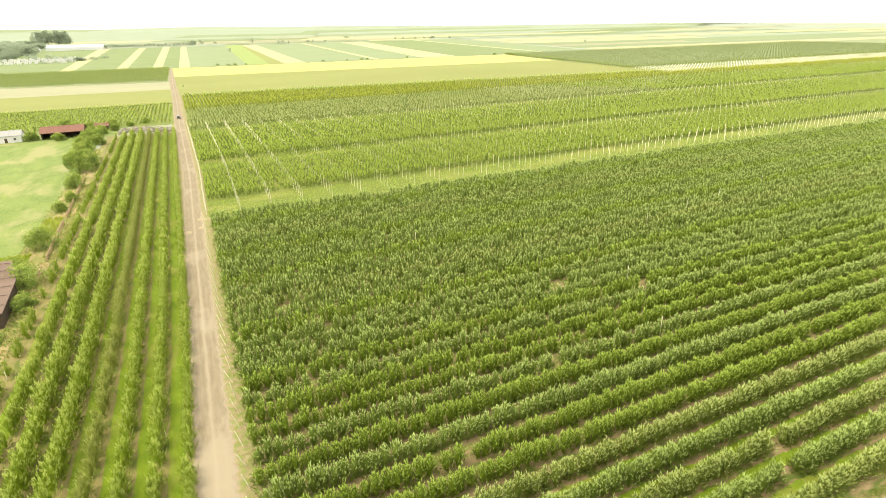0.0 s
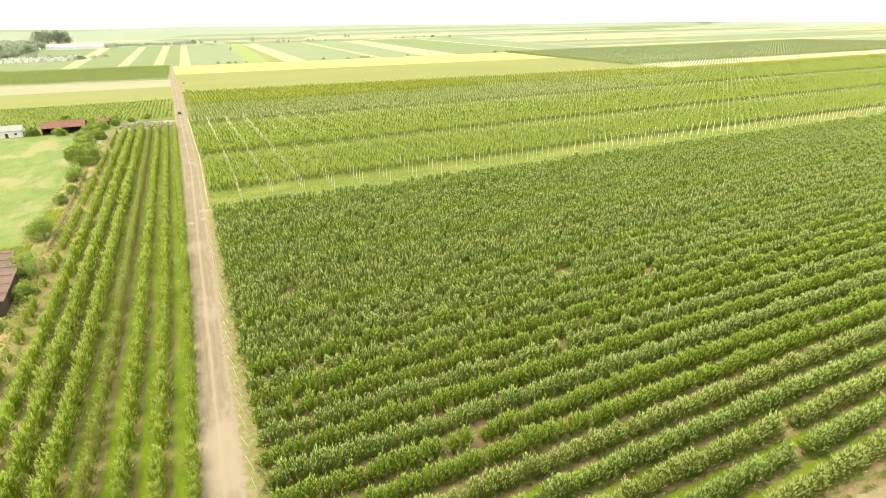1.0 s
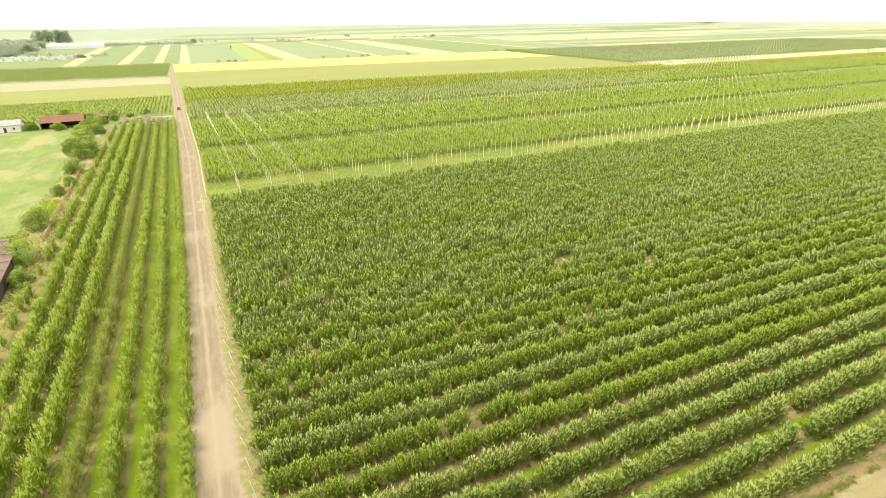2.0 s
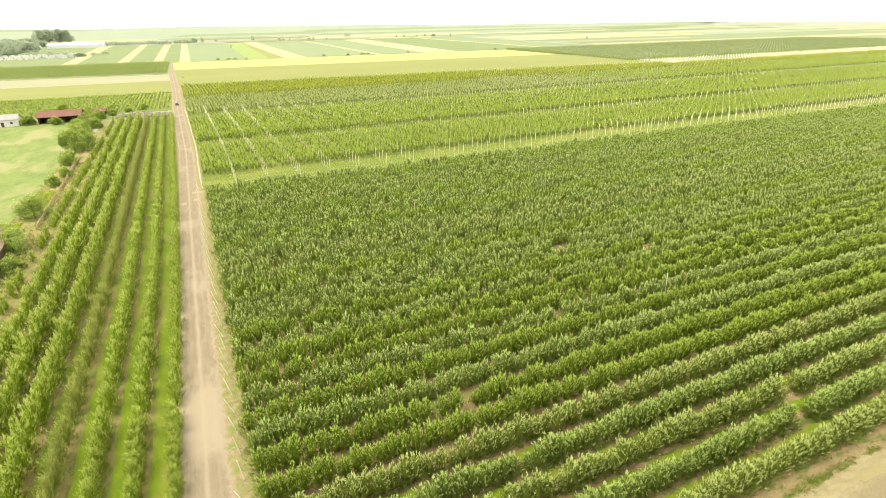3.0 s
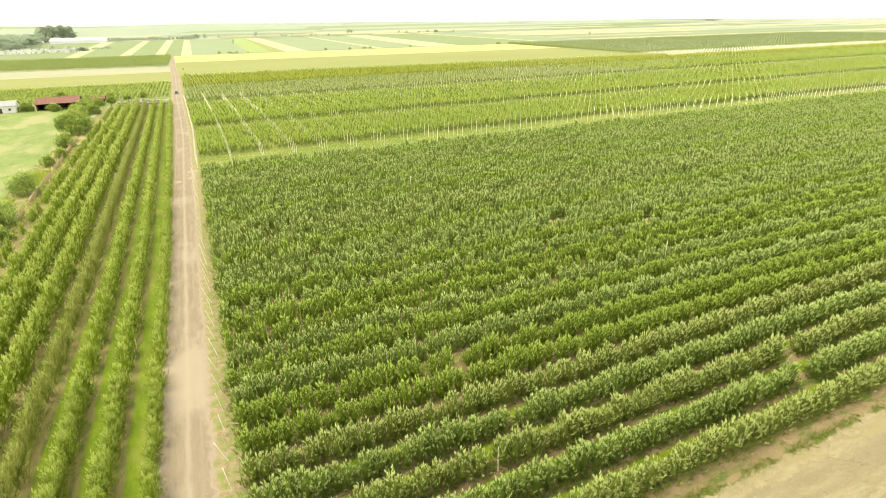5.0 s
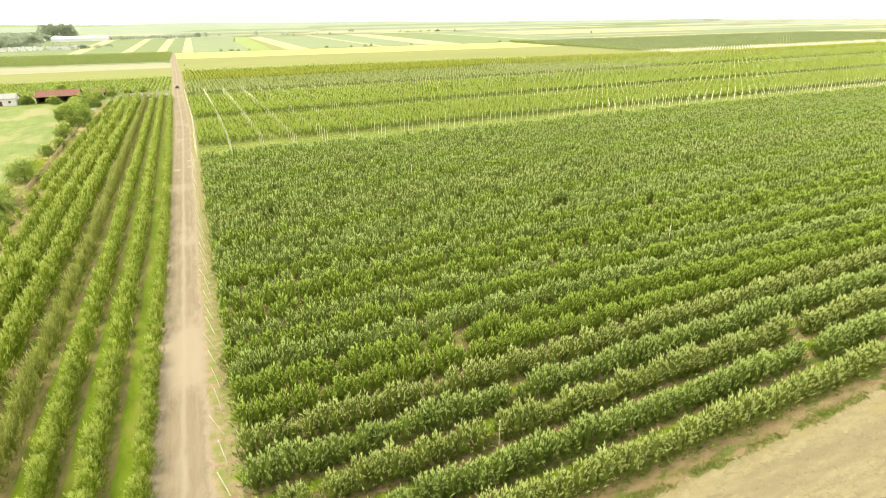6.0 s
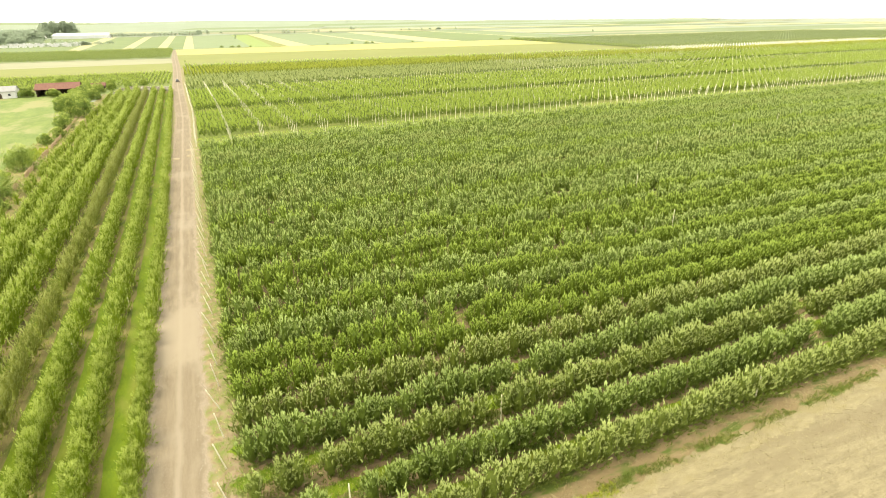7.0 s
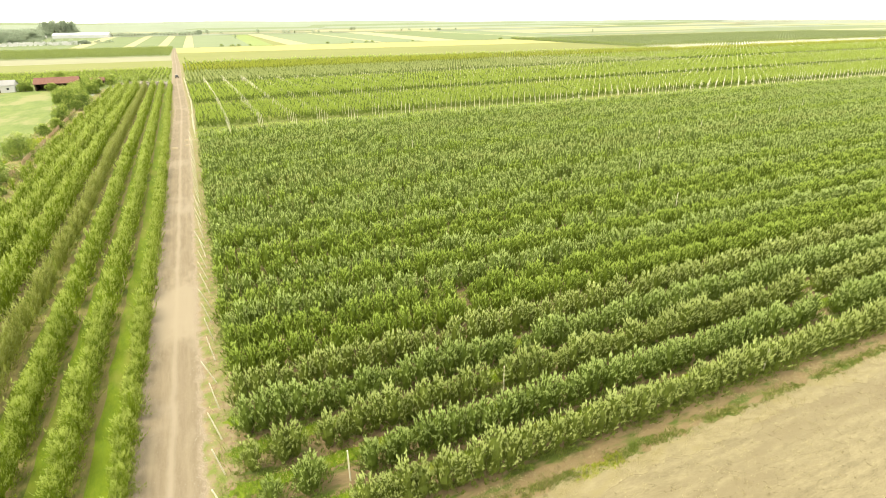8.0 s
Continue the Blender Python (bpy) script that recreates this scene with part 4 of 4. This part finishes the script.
# ---------------------------------------------------------------- farm buildings
def gable(bm, x0, x1, y0, y1, eave, ridge, over=0.4, thick=0.12):
    """A pitched roof with its ridge along x, as a thick folded sheet."""
    ym = (y0 + y1) / 2
    drop = (ridge - eave) / (ym - y0) * over
    line = [(y0 - over, eave - drop), (ym, ridge), (y1 + over, eave - drop)]
    ends = []
    for x in (x0 - over, x1 + over):
        ends.append([bm.verts.new((x, y, z + t)) for t in (0, thick) for y, z in line])
    a, b = ends
    for i, j in ((0, 1), (1, 2)):
        bm.faces.new((a[i], a[j], b[j], b[i]))
        bm.faces.new((a[3 + i], b[3 + i], b[3 + j], a[3 + j]))
    for i, j in ((0, 3), (2, 5)):
        bm.faces.new((a[i], b[i], b[j], a[j]))
    for e in (a, b):
        bm.faces.new((e[0], e[1], e[4], e[3]))
        bm.faces.new((e[1], e[2], e[5], e[4]))
    bmesh.ops.recalc_face_normals(bm, faces=bm.faces)
    return bm


def gable_walls(bm, x0, x1, y0, y1, eave, ridge, t=0.25, front=True):
    ym = (y0 + y1) / 2
    for xa, xb in ((x0, x0 + t), (x1 - t, x1)):
        v = [[bm.verts.new((x, y, z)) for y, z in ((y0, 0), (y1, 0), (y1, eave), (ym, ridge), (y0, eave))] for x in (xa, xb)]
        bm.faces.new(v[0])
        bm.faces.new(v[1][::-1])
        for i in range(5):
            bm.faces.new((v[0][i], v[0][(i + 1) % 5], v[1][(i + 1) % 5], v[1][i]))
    box(bm, x0 + t, x1 - t, y1 - t, y1, 0, eave)
    if front:
        box(bm, x0 + t, x1 - t, y0, y0 + t, 0, eave)
    bmesh.ops.recalc_face_normals(bm, faces=bm.faces)
    return bm


def building(name, label, group=""):
    return tagged(new(name), label, "building", group)


house = building("farmhouse", "small whitewashed farmhouse with a grey sheet roof")
part("wall", gable_walls(bmesh.new(), -94, -73, 296.5, 303.5, 3.1, 4.9), WHITEWASH, house)
part("roof", gable(bmesh.new(), -94, -73, 296.5, 303.5, 3.1, 4.9), GREY_ROOF, house)
for x in (-75.4, -84.5, -88):
    w = part("window", box(bmesh.new(), x - 0.45, x + 0.45, 296.40, 296.496, 1.1, 2.0, 0.02), DARK_WOOD, house, "small dark-framed window")
    part("pane", box(bmesh.new(), x - 0.36, x + 0.36, 296.36, 296.396, 1.18, 1.92), GLASS_DARK, w)
part("door", box(bmesh.new(), -79.3, -78.2, 296.40, 296.496, 0.02, 2.05, 0.02), DARK_WOOD, house, "dark wooden door")
part("door", box(bmesh.new(), -72.997, -72.9, 298.5, 299.6, 0.02, 2.0, 0.02), DARK_WOOD, house, "dark wooden side door")

shed = building("open_shed", "long low shed with a rusty red roof and dark open front")
part("wall", gable_walls(bmesh.new(), -65.6, -48.8, 296.6, 305.6, 3.0, 5.2, front=False), DARK_WOOD, shed)
part("roof", gable(bmesh.new(), -65.6, -48.8, 296.6, 305.6, 3.0, 5.2), RED_ROOF, shed)
for i in range(6):
    part("post", box(bmesh.new(), -65.2 + 3.2 * i, -65.0 + 3.2 * i, 296.65, 296.85, 0, 2.9, 0.02), DARK_WOOD, shed)
hut = building("small_shed", "small brown-roofed hut half hidden by bushes")
part("wall", gable_walls(bmesh.new(), -46, -40.5, 312, 316, 2.2, 3.3), DARK_WOOD, hut)
part("roof", gable(bmesh.new(), -46, -40.5, 312, 316, 2.2, 3.3), RED_ROOF, hut)

barn = building("barn", "wide low barn with a brown tarred roof")
ROOF = [(-35.3, 101.5, 2.9), (-36.4, 116.0, 3.0), (-39.3, 126.4, 3.3), (-64, 127.5, 4.4), (-64, 101.0, 4.2)]


def sheet(points, thick):
    bm = bmesh.new()
    low = [bm.verts.new(p) for p in points]
    top = [bm.verts.new((x, y, z + thick)) for x, y, z in points]
    bm.faces.new(low[::-1])
    bm.faces.new(top)
    for i in range(len(points)):
        j = (i + 1) % len(points)
        bm.faces.new((low[i], low[j], top[j], top[i]))
    return bm


part("roof", sheet(ROOF, 0.15), BROWN_ROOF, barn)
inner = Vector((-50, 114, 0))
for a, d in zip(ROOF, ROOF[1:] + ROOF[:1]):
    pa, pd = [inner + (Vector((p[0], p[1], 0)) - inner) * 0.965 for p in (a, d)]
    way = (pd - pa).normalized()
    off = Vector((-way.y, way.x, 0)) * 0.2
    bm = bmesh.new()
    foot = [pa, pd, pd + off, pa + off]
    tops = [a[2], d[2], d[2], a[2]]
    lo = [bm.verts.new((p.x, p.y, 0)) for p in foot]
    hi = [bm.verts.new((p.x, p.y, z - 0.005)) for p, z in zip(foot, tops)]
    bm.faces.new(lo[::-1])
    bm.faces.new(hi)
    for i in range(4):
        j = (i + 1) % 4
        bm.faces.new((lo[i], lo[j], hi[j], hi[i]))
    bmesh.ops.recalc_face_normals(bm, faces=bm.faces)
    part("wall", bm, DARK_WOOD, barn)
for y in (105, 109, 113, 117, 121, 125):
    z0, z1 = 4.2 + (y - 101) * 0.0075 + 0.16, 2.9 + (y - 101) * 0.016 + 0.16
    xe = -35.6 - max(0, y - 101.5) * 0.075 - max(0, y - 116) * 0.2
    bm = sheet([(-63.8, y - 0.07, z0), (xe, y - 0.07, z1), (xe, y + 0.07, z1), (-63.8, y + 0.07, z0)], 0.06)
    part("batten", bm, BROWN_ROOF, barn)

green = building("greenhouse", "long low white-sheeted building far across the fields")
part("wall", gable_walls(bmesh.new(), -285, -172, 1560, 1620, 7, 11.5), PLASTIC_WHITE, green)
part("roof", gable(bmesh.new(), -285, -172, 1560, 1620, 7, 11.5), PLASTIC_WHITE, green)
annex = building("white_shed", "small white shed beside the long building")
part("wall", gable_walls(bmesh.new(), -325, -296, 1545, 1565, 5, 7), WHITEWASH, annex)
part("roof", gable(bmesh.new(), -325, -296, 1545, 1565, 5, 7), GREY_ROOF, annex)

# reed fence on the bank
fence = tagged(new("reed_fence"), "low ragged fence of dry brown reeds on the bank", "fence")
for i in range(60):
    y = 120 + 1.5 * i
    if noise.noise((y * 0.09, 3, 0)) < -0.18:
        continue
    x = -35.2 - 0.033 * (y - 133) + 0.2 * noise.noise((y * 0.3, 0, 0))
    bm = bmesh.new()
    for j in range(9):
        a = y + j * 0.165
        h = 1.15 + 0.5 * noise.noise((a * 1.7, 5, 0)) + 0.2 * noise.noise((a * 9, 1, 0))
        box(bm, x - 0.03 + 0.05 * math.sin(a * 5), x + 0.03 + 0.05 * math.sin(a * 5), a, a + 0.14, 0, max(h, 0.3))
    part("panel", bm, REED, fence)

# rubble heap at the end of the narrow orchard
def chunk(bm, g, x, y, z, size):
    m = Matrix.LocRotScale((x, y, z), Euler(g.uniform(0, 6.28, 3)), Vector(g.uniform(0.5, 1.2, 3)) * size)
    bmesh.ops.create_cube(bm, size=1.0, matrix=m)


bm = bmesh.new()
for i in range(420):
    u = float(g.uniform(0, 1))
    x, y = -35 + 24 * u, 300 + float(g.normal(0, 3.0)) + 4 * math.sin(u * 5)
    chunk(bm, g, x, y, float(g.uniform(0.05, 0.9)) * (0.4 + 0.6 * math.sin(math.pi * u) ** 0.5), float(g.uniform(0.35, 1.1)))
tagged(part("rubble_heap", bm, RUBBLE), "low heap of pale rubble and brush", "rubble", kind="stuff")

# white stones of a distant yard
bm = bmesh.new()
for i in range(330):
    x, y = float(g.uniform(-262, -152)), float(g.uniform(990, 1130))
    s = float(g.uniform(0.8, 2.3))
    box(bm, x - s * 0.5, x + s * 0.5, y - 0.5, y + 0.5, 0, s * 1.7)
tagged(part("white_stones", bm, STONE_WHITE), "scattered rows of small white upright stones", "stones", kind="stuff")

# a small dark car on the track
def build_car(x, y):
    car = tagged(new("car"), "small dark car standing on the farm track", "car")
    car.matrix_basis = pose(x, y, 0.1, 0, 0, 3)
    part("body", box(bmesh.new(), -0.8, 0.8, -1.9, 1.9, 0.35, 0.95, 0.12), PAINT, car)
    bm = box(bmesh.new(), -0.7, 0.7, -1.3, 0.9, 0.955, 1.5, 0.1)
    for v in bm.verts:
        if v.co.z > 1.3:
            v.co.x *= 0.85
            v.co.y *= 0.8
    part("cabin", bm, GLASS_DARK, car, "dark glazed cabin")
    for sx in (-0.78, 0.78):
        for sy in (-1.2, 1.2):
            bm = bmesh.new()
            bmesh.ops.create_cone(bm, cap_ends=True, segments=18, radius1=0.31, radius2=0.31, depth=0.2, matrix=Matrix.Translation((sx, sy, 0.31)) @ Matrix.Rotation(radians(90), 4, "Y"))
            part("wheel", bm, RUBBER, car)


build_car(-8.7, 333)

# ---------------------------------------------------------------- grass and weeds
def tufts(name, places, height, mats, label, slot_chance=0.3):
    """Clumps of five blades at (x, y) places, joined."""
    g = np.random.default_rng(len(places))
    n = 5 * len(places)
    base = np.repeat(np.concatenate((places, np.full((len(places), 1), 0.04)), 1), 5, 0)
    base[:, :2] += g.normal(0, 0.09, (n, 2))
    v = leaves_at(g, base, 0.0, np.zeros((n, 3)), height, up=1.2, slim=0.16)
    s = (np.repeat(g.uniform(0, 1, len(places)), 5) < slot_chance).astype(int)
    return tagged(new(name, mesh_of(name, v, leaf_faces(n), mats, s)), label, "grass", kind="stuff")


def spread(n, x0, x1, y0, y1, bend=None):
    p = np.stack((g.uniform(x0, x1, n), g.uniform(y0, y1, n)), 1)
    if bend:
        p[:, 0] += np.array([bend(y) for y in p[:, 1]])
    return p


GRASS = (leaf("grass_blade", (0.109, 0.184, 0.017), (0.219, 0.303, 0.042)), leaf("dry_blade", (0.285, 0.268, 0.084), (0.436, 0.404, 0.168)))
tufts("verge_grass", np.concatenate((spread(2600, 2.6, 5.0, 18, 110, road_x), spread(1300, -3.2, -2.3, 18, 90, road_x))), 0.13, GRASS, "tufts of green and yellowing weeds beside the track")
def fringe(n, x0, x1, y, spread_y, seed, threshold):
    """Places along a field edge, in patches."""
    g = np.random.default_rng(seed)
    p = np.stack((x0 + (x1 - x0) * g.uniform(0, 1, n) ** 1.3, y + g.normal(0, spread_y, n)), 1)
    keep = [noise.noise((a * 0.33, b * 0.9, seed)) + 0.4 * noise.noise((a * 1.4, b * 2, seed)) > threshold for a, b in p]
    return p[np.array(keep)]


tufts("headland_grass", fringe(7500, 0, 90, 18.75, 0.26, 3, -0.16), 0.13, (leaf("fringe_blade", (0.085, 0.120, 0.016), (0.165, 0.200, 0.036)), GRASS[1]), "tufts of grass along the orchard edge", 0.12)
tufts("bank_grass", np.concatenate((spread(1500, -35.6, -32.6, 70, 200, lambda y: -0.0155 * max(0, y - 85)), spread(1000, -42, -37.5, 95, 260))), 0.45, GRASS, "rank green and straw-coloured grass on the bank", 0.65)
tufts("lane_grass", np.concatenate([spread(260, 0, 2.0 * ROW0 + 30, ROW0 + STEP * (k + 0.5) - 0.4, ROW0 + STEP * (k + 0.5) + 0.9) for k in range(8)]), 0.18, GRASS, "tufts of grass between the orchard rows", 0.3)
YELLOW = (leaf("yellow_weed", (0.174, 0.242, 0.022), (0.280, 0.328, 0.029)), leaf("yellow_flower", (0.291, 0.314, 0.022), (0.361, 0.392, 0.036)))
tufts("bank_weeds", np.concatenate((spread(700, -46, -39, 129, 138), spread(300, -41, -37, 146, 165))), 0.6, YELLOW, "tall yellow-green weeds by the barn", 0.35)
tufts("weed_patch", spread(200, 18.2, 22.2, 18.0, 19.0), 0.15, YELLOW, "low patch of yellow-green weeds by the headland", 0.5)

# ---------------------------------------------------------------- track details
PALE_SAND = material("pale_sand", (0.165, 0.132, 0.080), (0.215, 0.178, 0.112), scale=0.5, fine=14, bump=0.5)
for sx, sy, sr in ((-7.0, 136.8, 1.5), (-3.6, 139.0, 1.2), (-3.3, 146.0, 1.6)):
    bm = bmesh.new()
    bmesh.ops.create_cone(bm, cap_ends=True, segments=20, radius1=sr, radius2=sr * 0.45, depth=0.24, matrix=Matrix.Translation((sx, sy, 0.12)))
    for v in bm.verts:
        v.co.x += 0.2 * noise.noise(v.co * 1.3)
        v.co.y += 0.2 * noise.noise(v.co * 1.7 + Vector((5, 0, 0)))
    tagged(part("sand_heap", bm, PALE_SAND), "low round heap of pale sand at the track edge", "sand heap")
n = 1700
side = g.choice((-1, 1), n)
py = 20 + 100 * g.uniform(0, 1, n) ** 1.5
px = np.array([road_x(y) for y in py]) + side * (1.95 + g.normal(0, 0.42, n))
size = g.uniform(0.012, 0.04, (n, 1, 1))
cube = np.array([(-1, -1, 0), (1, -1, 0), (1, 1, 0), (-1, 1, 0), (-0.7, -0.6, 1.1), (0.6, -0.7, 1.0), (0.7, 0.6, 1.2), (-0.6, 0.7, 0.9)]) * g.uniform(0.6, 1.3, (n, 8, 3)) * size
v = (cube + np.stack((px, py, np.full(n, 0.06)), 1)[:, None, :]).reshape(-1, 3)
q = (face[None] + 8 * np.arange(n)[:, None, None]).reshape(-1, 4)
tagged(new("pebbles", mesh_of("pebbles", v, q, [RUBBLE])), "loose pale stones along the track edges", "stones", kind="stuff")

STRAW = (leaf("straw_blade", (0.255, 0.213, 0.102), (0.392, 0.331, 0.179)), leaf("straw_pale", (0.324, 0.281, 0.154), (0.442, 0.392, 0.230)))
tufts("stubble", np.concatenate((spread(1300, 0, 70, 12.5, 17.8), spread(600, 10, 70, 4, 12.5), fringe(4200, 0, 80, 17.9, 0.50, 5, -0.1), fringe(2600, 0, 80, 19.5, 0.35, 7, -0.1))), 0.09, STRAW, "short straw stubble lying on the headland", 0.5)
n = 4500
cp = np.stack((g.uniform(2, 66, n), g.uniform(3, 17.9, n), np.full(n, 0.03)), 1)
cube = np.array([(-1, -1, 0), (1, -1, 0), (1, 1, 0), (-1, 1, 0), (-0.7, -0.6, 0.9), (0.6, -0.7, 0.8), (0.7, 0.6, 1.0), (-0.6, 0.7, 0.7)]) * g.uniform(0.6, 1.3, (n, 8, 3)) * g.uniform(0.02, 0.09, (n, 1, 1)) ** 1.15
v = (cube + cp[:, None, :]).reshape(-1, 3)
q = (face[None] + 8 * np.arange(n)[:, None, None]).reshape(-1, 4)
tagged(new("soil_clods", mesh_of("soil_clods", v, q, [BARE])), "small clods of dry sandy soil", "soil", kind="stuff")

tufts("strip_weeds", np.concatenate((spread(5200, -2, 260, 146.5, 161), spread(1500, -2, 150, 204, 213))), 0.34, (YOUNG_LEAVES[1], GRASS[1]), "low weeds on the open strip beside the young trees", 0.03)
tufts("lane_grass", np.concatenate([spread(900, -2.3, 8, ROW0 + STEP * (k + 0.5) - 0.9, ROW0 + STEP * (k + 0.5) + 0.9) for k in range(3)]), 0.15, GRASS, "patchy grass at the open end of the orchard rows", 0.2)
